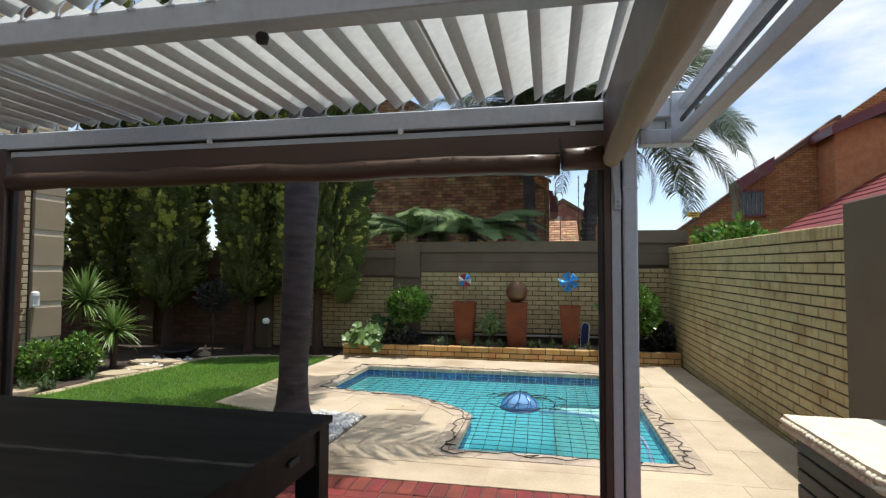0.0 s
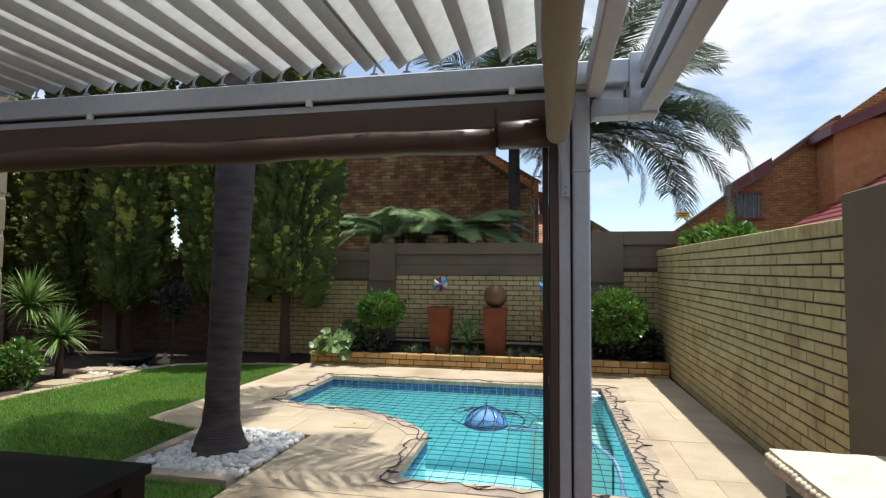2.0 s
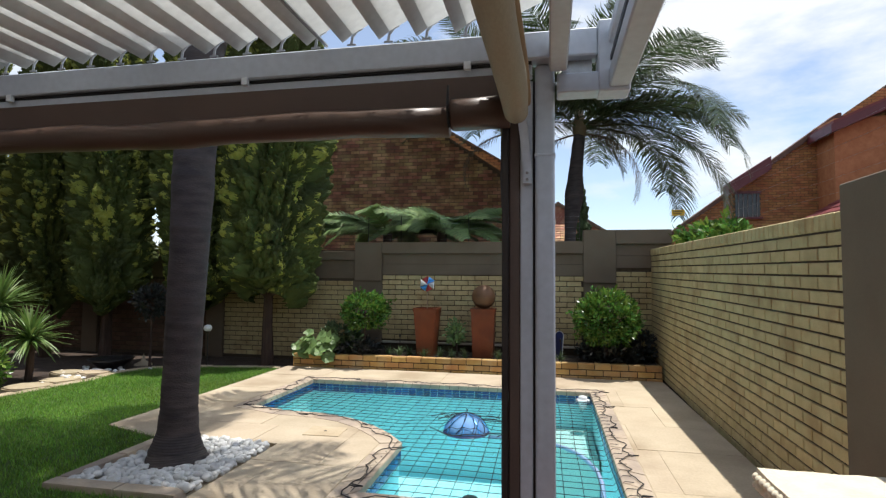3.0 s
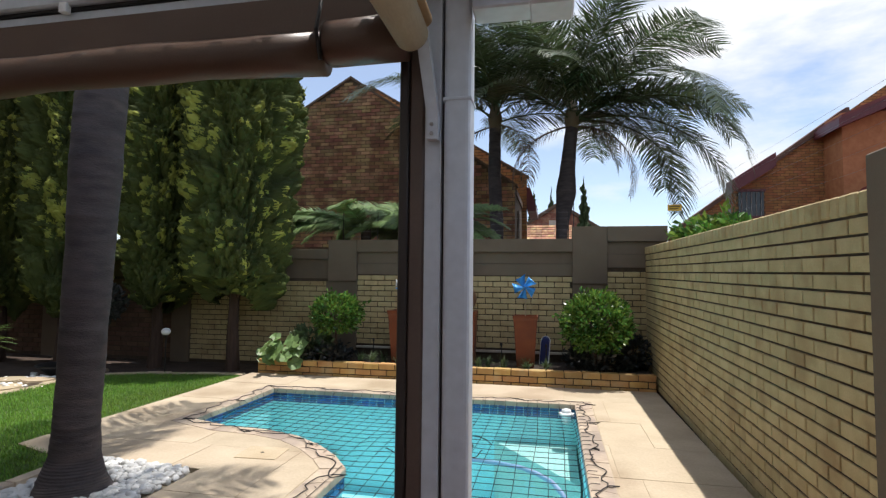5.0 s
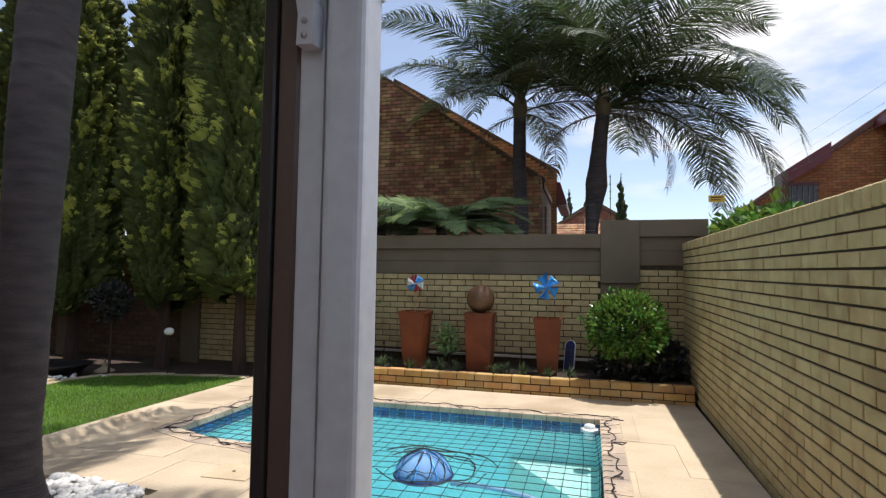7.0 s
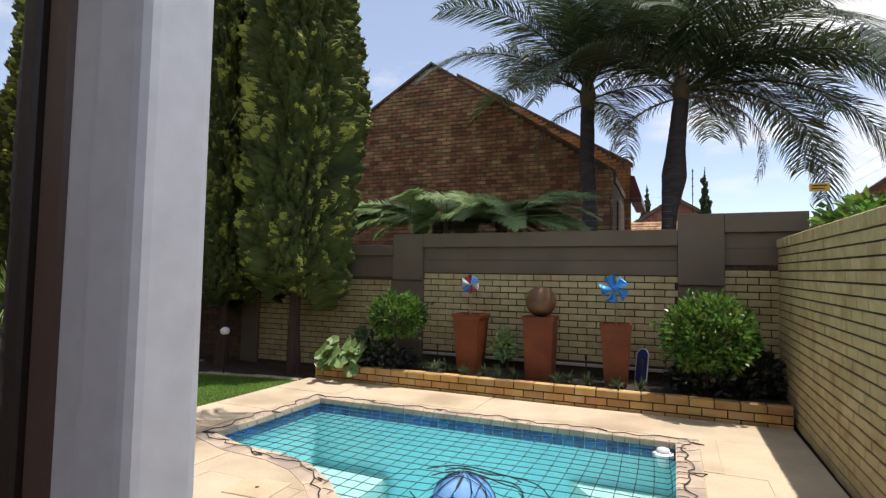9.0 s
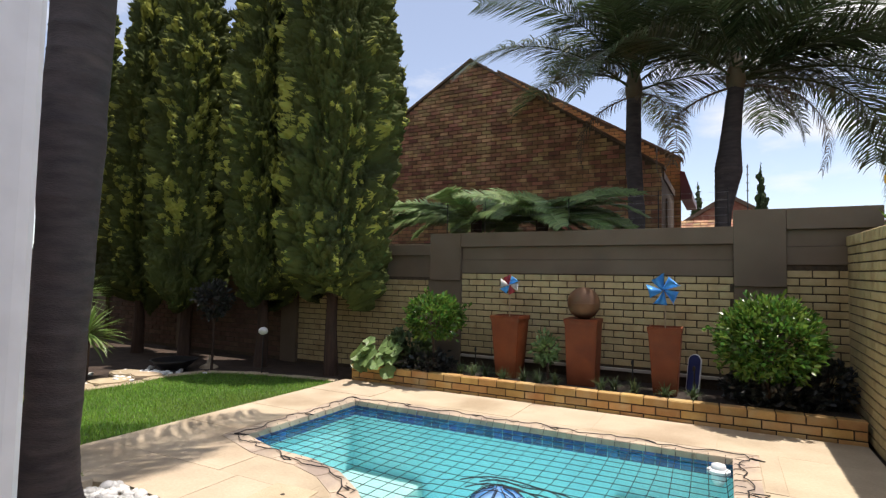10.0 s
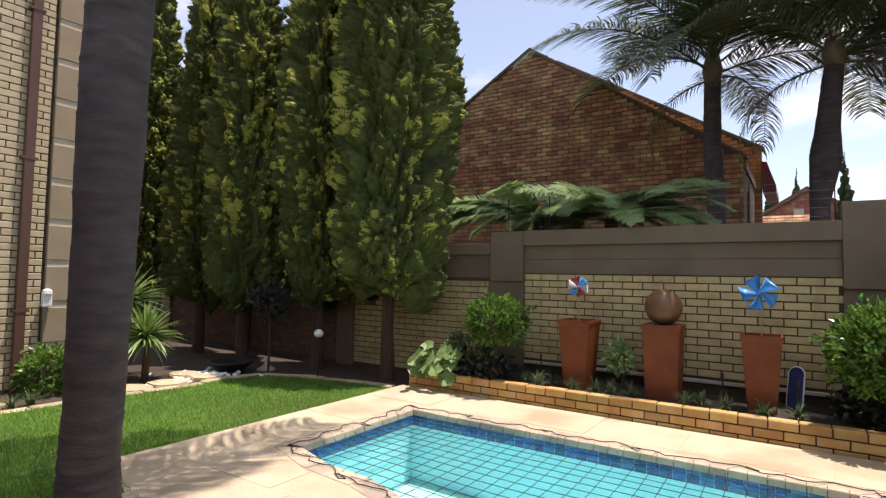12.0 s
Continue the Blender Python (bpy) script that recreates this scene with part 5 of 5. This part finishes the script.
# ---- cypress row ----
def cypress(label, x, y, w, h, z0, seed, material=M_CYP, around=210, steps=430, big=1.0, group="", trunk=0.085):
    """A columnar conifer: bark trunk under a dense crown swollen into lobes, upright fingers and knobbly sprays."""
    r = random.Random(seed)
    t = thing("cypress_tree", label, "conifer", (x, y, -0.05), 0, group)
    tr = [(0, 0, 0), (r.uniform(-0.04, 0.04), 0, z0 * 0.5), (r.uniform(-0.04, 0.04), 0, z0 + 0.4), (0, 0, h * 0.5)]
    bm = tube(tr, [trunk * 1.3, trunk, trunk * 0.8, 0.02], 10)
    for k in range(7):
        a = r.uniform(0, 6.28)
        zz = z0 * r.uniform(0.7, 1.1)
        tube([(0, 0, zz), (math.cos(a) * w * 0.2, math.sin(a) * w * 0.2, zz + 0.3), (math.cos(a) * w * 0.3, math.sin(a) * w * 0.3, zz + 0.7)], [0.03, 0.022, 0.01], 6, bm=bm)
    part("trunk", bm, M_BARK, t)
    off = Vector((seed * 3.7, seed * 1.3, seed * 2.1))
    verts, cells, height = [], [], []
    for j in range(steps + 1):
        f = j / steps
        z = z0 - 0.15 + f * (h - z0 + 0.15)
        half = w / 2 * min(1.0, 0.55 + f * 13) * (0.86 + 0.14 * min(1.0, f * 3.5)) * (1 if f < 0.22 else max(0.02, 1 - ((f - 0.22) / 0.78) ** 1.8))
        for i in range(around):
            a = 2 * math.pi * (i + 0.5 * (j % 2)) / around
            o = Vector((math.cos(a), math.sin(a), 0))
            p = o * half + Vector((0, 0, z)) + off
            lobe = noise.noise(Vector((p.x * 1.8, p.y * 1.8, p.z * 0.5)) / big)
            warp = noise.noise_vector(p * (3.0 / big)) * 0.05 * big
            q = p + warp
            d, c = noise.voronoi(Vector((q.x * 4.6, q.y * 4.6, q.z * 2.4)) / big)
            finger = 1 - min(1.0, d[0] * 1.1) ** 1.5
            d2, c2 = noise.voronoi(Vector((q.x * 12.5, q.y * 12.5, q.z * 9.5)) / big)
            knob = 1 - min(1.0, d2[0] * 1.25) ** 1.8
            fine = noise.noise(p * (38 / big))
            out = half * 0.22 * lobe + big * (0.30 * finger - 0.30 + 0.125 * knob + 0.026 * fine)
            if f > 0.9:
                out *= (1 - f) * 10
            lift = big * (0.05 * finger + 0.03 * knob) - (0.5 * big * max(0.0, lobe + 0.1) * (1 - f * 10) if f < 0.1 else 0)
            verts.append(o * max(0.01, half + out) + Vector((0, 0, z + lift)))
            cells.append(noise.noise(c2[0] * 1.7 + off) * 0.9 + 0.45 * noise.noise(Vector((p.x * 1.6, p.y * 1.6, p.z * 0.9))) + 0.5 * noise.noise(c[0] * 1.3))
            height.append(finger * 0.6 + knob * 0.4)
    faces, tips = [], []
    for j in range(steps):
        for i in range(around):
            k = (i + 1) % around
            a, b, c, d = j * around + i, j * around + k, (j + 1) * around + k, (j + 1) * around + i
            tris = ((a, b, d), (b, c, d)) if j % 2 == 0 else ((a, b, c), (a, c, d))
            faces += tris
            # gold on the bulges, sparser at the bottom: shade there is put into colour
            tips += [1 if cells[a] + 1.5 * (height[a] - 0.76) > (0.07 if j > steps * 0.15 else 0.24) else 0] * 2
    # loose sprigs that break the outline
    base = list(range(len(verts)))
    for k in r.sample(base, len(base) // 9):
        p = verts[k]
        o = Vector((p.x, p.y, 0)).normalized()
        d = (Vector((0, 0, 1)) + o * r.uniform(0.2, 0.9) + Vector((r.gauss(0, 0.25), r.gauss(0, 0.25), 0))).normalized()
        e = d.orthogonal().normalized() * 0.010 * big
        n3 = len(verts)
        verts += [p + e, p - e * 0.5 + d.cross(e), p - e * 0.5 - d.cross(e), p + d * r.uniform(0.03, 0.075) * big]
        faces += [(n3, n3 + 1, n3 + 3), (n3 + 1, n3 + 2, n3 + 3), (n3 + 2, n3, n3 + 3)]
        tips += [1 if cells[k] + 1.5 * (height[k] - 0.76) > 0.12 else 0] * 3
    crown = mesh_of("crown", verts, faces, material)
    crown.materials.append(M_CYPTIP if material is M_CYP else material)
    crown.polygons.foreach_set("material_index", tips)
    part("crown", crown, None, t)
    return t


CY = "golden cypresses along the back wall"
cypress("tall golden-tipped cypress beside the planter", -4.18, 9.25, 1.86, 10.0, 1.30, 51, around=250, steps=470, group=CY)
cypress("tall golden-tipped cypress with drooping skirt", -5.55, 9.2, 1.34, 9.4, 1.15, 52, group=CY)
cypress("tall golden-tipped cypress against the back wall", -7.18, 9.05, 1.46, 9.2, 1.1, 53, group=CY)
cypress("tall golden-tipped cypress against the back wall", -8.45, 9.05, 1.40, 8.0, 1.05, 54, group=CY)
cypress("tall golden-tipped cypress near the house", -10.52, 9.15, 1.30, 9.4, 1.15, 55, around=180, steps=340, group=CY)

# ---- west bed ----
def yucca(label, x, y, z, h, blades, L, seed, group="yuccas in the bed"):
    s = thing("yucca_plant", label, "yucca", (x, y, z), 0, group)
    r = random.Random(seed)
    part("stem", tube([(0, 0, 0), (0.02, 0, h * 0.5), (0, 0.02, h)], [0.05, 0.045, 0.04], 10), M_BARK, s)
    verts, faces = [], []
    for k in range(blades):
        a, el = r.uniform(0, 6.28), r.uniform(-0.5, 1.45)
        d = Vector((math.cos(a) * math.cos(el), math.sin(a) * math.cos(el), math.sin(el)))
        sd = Vector((-math.sin(a), math.cos(a), 0))
        p, ll, i = Vector((0, 0, h - 0.08 * r.random())), L * r.uniform(0.75, 1.1), len(verts)
        for q in range(6):
            w = 0.02 * (0.8, 1.0, 0.95, 0.75, 0.4, 0.03)[q]
            verts += [p + sd * w + Vector((0, 0, w * 0.5)), p, p - sd * w + Vector((0, 0, w * 0.5))]
            p = p + d * ll / 5
            d = (d + Vector((0, 0, -0.09 - 0.05 * q * r.random()))).normalized()
        for q in range(5):
            faces += [(i + 3 * q, i + 3 * q + 1, i + 3 * q + 4, i + 3 * q + 3), (i + 3 * q + 1, i + 3 * q + 2, i + 3 * q + 5, i + 3 * q + 4)]
    part("leaf_rosette", mesh_of("leaf_rosette", verts, faces, M_YUCCA), None, s)


yucca("spiky green yucca head on a bare stem", -7.12, 7.12, -0.05, 1.05, 150, 0.62, 61)
yucca("spiky green yucca head on a bare stem", -6.60, 7.15, -0.05, 0.62, 140, 0.52, 62)
shrub("clipped_shrub", "bright green clipped shrub by the house", -6.72, 6.08, -0.05, 0.36, 0.28, 2400, 0.05, M_LEAF, 0.0, 63)
shrub("clipped_shrub", "darker green shrub beside the clipped one", -6.55, 6.50, -0.05, 0.27, 0.31, 1000, 0.07, M_LEAF, 0.0, 64)
shrub("ball_topiary", "dark purple-leaved ball topiary on a thin stem", -5.86, 8.55, -0.05, 0.28, 0.27, 1000, 0.06, M_DARKLEAF, 0.79, 65)
for k, (x, y) in enumerate(((-6.2, 5.75), (-6.1, 5.55), (-6.35, 5.5), (-6.05, 6.2))):
    tuft("grass_tuft", "low strappy tuft at the lawn edge", x, y, -0.05, 70, 0.2, M_TUFT, 70 + k, 0.01, 1.2, "tufts in the west bed")
rr = random.Random(77)
for k, (x, y, s) in enumerate(((-6.12, 6.72, 0.30), (-6.12, 7.22, 0.30), (-6.0, 7.62, 0.24), (-6.45, 7.6, 0.24), (-6.30, 5.45, 0.2))):
    poly = [(s * rr.uniform(0.8, 1.1) * math.cos(2 * math.pi * i / 9), s * 0.8 * rr.uniform(0.8, 1.1) * math.sin(2 * math.pi * i / 9)) for i in range(9)]
    bm = prism(poly, -0.03, rr.uniform(0.02, 0.06))
    bmesh.ops.bevel(bm, geom=[e for e in bm.edges if all(vt.co.z > 0 for vt in e.verts)], offset=0.015, segments=2, affect="EDGES")
    st = thing("flagstone", "flat pale sandstone rock in the bed", "rock", (x, y, -0.03), rr.uniform(0, 90), "flagstones in the west bed")
    part("rock", bm, M_ROCK, st)
wp = thing("west_pebbles", "scattered white pebbles among the flagstones", "pebbles", kind="stuff")
part("pebbles", mesh_of("pebbles", *pebbles(170, lambda r: (r.gauss(-6.15, 0.26), r.gauss(7.75, 0.20)), 0.02, 0.045, -0.05, rr), M_PEBBLE, True), None, wp)
basin_d = thing("stone_basin", "dark stone bird basin on the bed", "bird bath", (-6.30, 8.25, -0.05))
part("bowl", lathe([(0.16, 0.0), (0.2, 0.06), (0.3, 0.14), (0.33, 0.17), (0.3, 0.17), (0.2, 0.1)], 20), M_BLACK, basin_d, smooth=True)
part("foot", lathe([(0.2, 0.0), (0.18, 0.03), (0.14, 0.06)], 16), M_BLACK, basin_d)
cone = thing("garden_cone", "small terracotta cone ornament on the earth", "garden ornament", (-6.1, 8.7, -0.05))
part("cone", lathe([(0.14, 0.0), (0.13, 0.02), (0.04, 0.07), (0.012, 0.16), (0.004, 0.19)], 14), M_ROCK, cone)
# plain globe stands in for a white rose-like flower; it is no lamp
bloom = thing("white_globe_bloom", "plain white globe on a thin stake for a rose-like bloom", "garden light", (-4.83, 8.55, -0.13))
part("stake", tube([(0, 0, 0), (0.005, 0, 0.68)], 0.008, 6), M_BLACK, bloom)
part("globe", lathe([(0.065 * math.sin(a), 0.73 - 0.055 * math.cos(a)) for a in [math.pi * k / 10 for k in range(1, 10)]], 16), M_WHITE, bloom, smooth=True)
part("cap", lathe([(0.03, 0.66), (0.035, 0.68), (0.02, 0.69)], 10), M_BLACK, bloom)

# ---- lawn grass ----
rg = random.Random(99)
verts, faces = [], []
count = 0
while count < 62000:
    x, y = rg.uniform(-5.9, -1.85), rg.uniform(3.3, 8.76)
    if not inside_poly((x, y), LAWN):
        continue
    count += 1
    a, L = rg.uniform(0, 6.28), rg.uniform(0.018, 0.042)
    lx, ly = math.cos(a) * L * rg.uniform(0.2, 0.8), math.sin(a) * L * rg.uniform(0.2, 0.8)
    wx, wy = -math.sin(a) * 0.0035, math.cos(a) * 0.0035
    i = len(verts)
    verts += [(x - wx, y - wy, -0.012), (x + wx, y + wy, -0.012), (x + lx, y + ly, -0.012 + L)]
    faces.append((i, i + 1, i + 2))
grass = part("lawn_grass", mesh_of("lawn_grass", verts, faces, M_GRASS), None)
tagged(grass, "short sunlit green lawn grass", "grass", kind="stuff")

# ---- behind the wall: tree fern, shrub, fence ----
FERNS = [frond_mesh("fern_frond", 1.75, 120, 0.34, d, M_FERN, 9 + i, width=0.034, hang=0.22, lift=0.0) for i, d in enumerate((0.75, 0.95, 1.15))]
rf = random.Random(12)
for fx, fy, fz, count, size in ((-2.60, 10.80, 2.36, 28, 0.98), (-1.55, 10.9, 2.34, 22, 0.85)):
    fern = thing("tree_fern", "spreading green tree fern behind the wall", "tree fern", (fx, fy, -0.05), 0, "tree ferns behind the wall")
    part("trunk", tube([(0, 0, 0), (0.02, 0, 1.2), (0, 0, fz + 0.05)], [0.12, 0.1, 0.09], 12), M_BARK, fern)
    for k in range(count):
        ob = new("frond", FERNS[k % 3])
        ob.parent = fern
        ob.matrix_basis = Matrix.Translation((0, 0, fz)) @ pose(0, 0, 0, 0, 0, 180 * (k % 2) + rf.gauss(0, 40)) @ pose(0, 0, 0, rf.uniform(8, 38) * (-1 if k % 2 else 1), -rf.uniform(8, 32), 0) @ Matrix.Scale(size * rf.uniform(0.85, 1.1), 4)
shrub("leafy_shrub", "leafy green shrub rising behind the east wall", 2.78, 8.9, -0.05, 0.52, 0.38, 1800, 0.11, M_LEAF, 1.5, 81, flat=1.5)

fence = thing("electric_fence", "thin electric fence strands on slim posts along the wall", "fence")
for x in (-2.7, -2.1, -0.9, 0.2, 0.95):
    part("post", tube([(x, YB + 0.1, 2.02), (x, YB + 0.1, 2.50)], 0.006, 6), M_BLACK, fence)
for k in range(5):
    part("wire", tube([(-2.7, YB + 0.1, 2.09 + k * 0.09), (0.95, YB + 0.1, 2.09 + k * 0.09)], 0.0011, 4), M_STEEL, fence)
for k in range(5):
    part("wire", tube([(2.3, 4.3, 1.98 + k * 0.1), (2.36, 9.86, 2.08 + k * 0.1)], 0.0006, 4), M_STEEL, fence)
plate_y = part("warning_plate", box(2.345, 2.535, 9.845, 9.851, 2.425, 2.515, 0.001), M_YELLOW, fence, "yellow warning plate")
part("print_bar", box(2.37, 2.51, 9.8425, 9.8445, 2.482, 2.496), M_BLACK, plate_y)
part("print_bar", box(2.37, 2.49, 9.8425, 9.8445, 2.45, 2.462), M_BLACK, plate_y)

# ---- neighbouring houses ----
nh = thing("gabled_house", "brown clinker-brick gabled house behind the garden wall", "house", (0, 0, -0.05))
G1 = [(-8.6, 0.0), (-0.12, 0.0), (-0.12, 3.58), (-4.06, 6.28), (-8.6, 3.55)]
part("gable_wall", slab_xz(G1, 13.6, 13.85), M_GMORTAR, nh)
brickwork(nh, Matrix.Translation((0, 13.6, 0)), -7.6, -0.12, 1.6, 6.3, M_GBRICK, pitch=0.232, course=0.085, depth=0.014, jitter=0.004,
          test=lambda u, v: v < 6.26 - abs(u + 4.06) * (0.685 if u > -4.06 else 0.60) and v > 1.4)
part("verge", slab_xz([(-0.06, 3.54), (-0.06, 3.60), (-4.06, 6.34), (-8.7, 3.60), (-8.7, 3.54), (-4.06, 6.28)], 13.56, 13.87), M_ROOF, nh, "brown tile verge")
part("roof", slab_xz([(-0.10, 3.42), (-4.06, 6.16), (-8.6, 3.4), (-8.6, 3.5), (-4.06, 6.3), (-0.10, 3.56)], 13.88, 16.4), M_ROOF, nh)
part("side_wall", box(-0.40, -0.125, 13.86, 16.4, 0, 3.4), M_GMORTAR, nh)
G2 = [(-5.3, 0.0), (0.0, 0.0), (0.0, 4.32), (-4.6, 7.15), (-5.3, 3.0)]
part("rear_gable_wall", slab_xz(G2, 16.5, 16.75), M_GMORTAR, nh)
brickwork(nh, Matrix.Translation((0, 16.5, 0)), -4.5, 0.0, 2.0, 7.1, M_OBRICK, pitch=0.232, course=0.085, depth=0.014, jitter=0.004, test=lambda u, v: v < 4.28 - u * 0.615 and (u > -1.4 or v > 3.2 - u * 0.615))
part("verge", slab_xz([(0.06, 4.28), (0.06, 4.34), (-4.6, 7.21), (-5.36, 3.0), (-5.3, 3.0), (-4.6, 7.15)], 16.46, 16.78), M_ROOF, nh, "brown tile verge")
part("eave", slab_xz([(0.0, 4.02), (0.10, 4.0), (0.26, 3.5), (0.26, 3.36), (0.02, 3.36)], 16.4, 18.5), M_FASCIA, nh, "dark red eave board")
part("doorway", box(-0.118, -0.09, 14.4, 15.3, 1.4, 3.1), M_GMORTAR, nh, "dark doorway")
spike = part("roof_vent", tube([(-0.15, 16.5, 4.2), (-0.15, 16.5, 4.5), (0.1, 16.5, 4.45)], 0.02, 6), M_BLACK, nh)

fh = thing("far_house", "distant tan house with hipped red roof", "house", (0, 0, -0.05))
part("gable_wall", slab_xz([(-4.2, 0), (6.5, 0), (6.5, 4.2), (1.1, 7.5), (-4.2, 4.2)], 45, 52), M_GBRICK, fh)
part("roof", slab_xz([(6.7, 4.0), (6.7, 4.25), (1.1, 7.75), (-4.4, 4.25), (-4.4, 4.0), (1.1, 7.45)], 44.8, 52.2), M_ROOF, fh)
verts, faces = [], []
for k in range(9):
    for j in range(12):
        i = len(verts)
        x0, y0, z0 = -3.0 + j * 0.42, 38.0 + k * 0.36, 3.7 + k * 0.2
        verts += [(x0, y0, z0 + 0.05), (x0 + 0.40, y0, z0 + 0.05), (x0 + 0.40, y0 + 0.38, z0 + 0.22), (x0, y0 + 0.38, z0 + 0.22), (x0, y0, z0), (x0 + 0.4, y0, z0)]
        faces += [(i, i + 1, i + 2, i + 3), (i + 4, i + 5, i + 1, i)]
part("tiled_roof", mesh_of("tiled_roof", verts, faces, M_GBRICK), None, fh)
part("porch_wall", box(-3.0, 2.0, 38.1, 41.2, 0, 3.7), M_GBRICK, fh)
part("chimney", box(0.4, 0.9, 41.5, 42.0, 0, 5.9), M_QJOINT, fh)
mast = thing("antenna_mast", "thin antenna mast above the far roofs", "antenna", (2.15, 41, -0.05))
part("mast", tube([(0, 0, 0), (0, 0, 8.9)], 0.03, 6), M_BLACK, mast)
for z in (7.2, 7.7, 8.2, 8.7):
    part("ring", lathe([(0.03, z), (0.09, z + 0.05), (0.03, z + 0.1)], 8), M_BLACK, mast)
for x, h, s in ((-0.9, 8.9, 91), (0.55, 9.2, 92), (3.0, 9.4, 93)):
    cypress("small dark cypress among distant roofs", x, 47.0 if s != 93 else 43.5, 1.2, h, 2.0, s, M_FARCYP, 40, 70, 1.6, "distant cypresses")

# east neighbours
eh = thing("orange_brick_house", "orange brick house with dark red eaves", "house", (0, 0, -0.05))
part("gable_wall", slab_xz([(4.4, 0.0), (16, 0.0), (16, 8.0), (11.0, 7.75), (4.4, 2.95)], 20.0, 20.3), M_GMORTAR, eh)
brickwork(eh, Matrix.Translation((0, 20.0, 0)), 4.4, 12.5, 1.9, 7.6, M_OBRICK, pitch=0.235, course=0.085, depth=0.012, jitter=0.003,
          test=lambda u, v: v < 2.93 + (u - 4.4) * 0.735 and not (6.42 < u < 7.22 and 3.5 < v < 4.4))
part("verge", slab_xz([(4.3, 2.85), (4.3, 2.98), (9.5, 6.85), (9.6, 6.85), (9.6, 6.72)], 19.9, 20.4), M_ROOF, eh, "brown tile verge")
win = part("window", box(6.45, 7.18, 19.97, 20.02, 3.55, 4.32), M_GLASS, eh, "dark barred window")
part("window_frame", box(6.40, 7.23, 19.93, 20.0, 4.32, 4.40), M_FASCIA, win)
part("window_sill", box(6.38, 7.25, 19.9, 20.0, 3.48, 3.55), M_FASCIA, win)
for k in range(5):
    part("bar", tube([(6.54 + k * 0.14, 19.95, 3.55), (6.54 + k * 0.14, 19.95, 4.32)], 0.010, 5), M_STEEL, win)
part("canopy", slab_xz([(6.1, 4.60), (7.35, 5.43), (7.35, 5.0), (7.2, 4.9), (6.1, 4.2)], 19.4, 19.98), M_FASCIA, eh, "dark red sloping canopy")
part("upper_wall", box(8.9, 15, 18.9, 19.98, 3.0, 6.4), M_OBRICK, eh)
part("upper_eave", slab_xz([(8.6, 5.85), (8.6, 6.1), (13.5, 8.25), (13.5, 7.95)], 18.4, 19.9), M_FASCIA, eh, "dark red eave and gutter")
part("upper_roof", slab_xz([(8.7, 6.12), (13.5, 8.27), (13.5, 8.36), (8.7, 6.22)], 18.45, 20.6), M_TILE, eh, "red tiled roof")
verts, faces = [], []
for k in range(14):
    for j in range(16):
        i = len(verts)
        x0, z0, y0 = 7.0 + k * 0.33, 2.72 + k * 0.20, 13.6 + j * 0.33
        verts += [(x0, y0, z0 + 0.05), (x0, y0 + 0.31, z0 + 0.05), (x0 + 0.36, y0 + 0.31, z0 + 0.235), (x0 + 0.36, y0, z0 + 0.235), (x0, y0, z0), (x0, y0 + 0.31, z0)]
        faces += [(i, i + 3, i + 2, i + 1), (i + 4, i, i + 1, i + 5)]
part("lower_roof", mesh_of("lower_roof", verts, faces, M_TILE), None, eh, "red tiled lower roof")
part("lower_wall", box(7.4, 11.6, 13.9, 18.8, 0, 2.7), M_OBRICK, eh)
part("lower_eave", box(6.9, 7.05, 13.5, 18.9, 2.58, 2.74), M_FASCIA, eh)
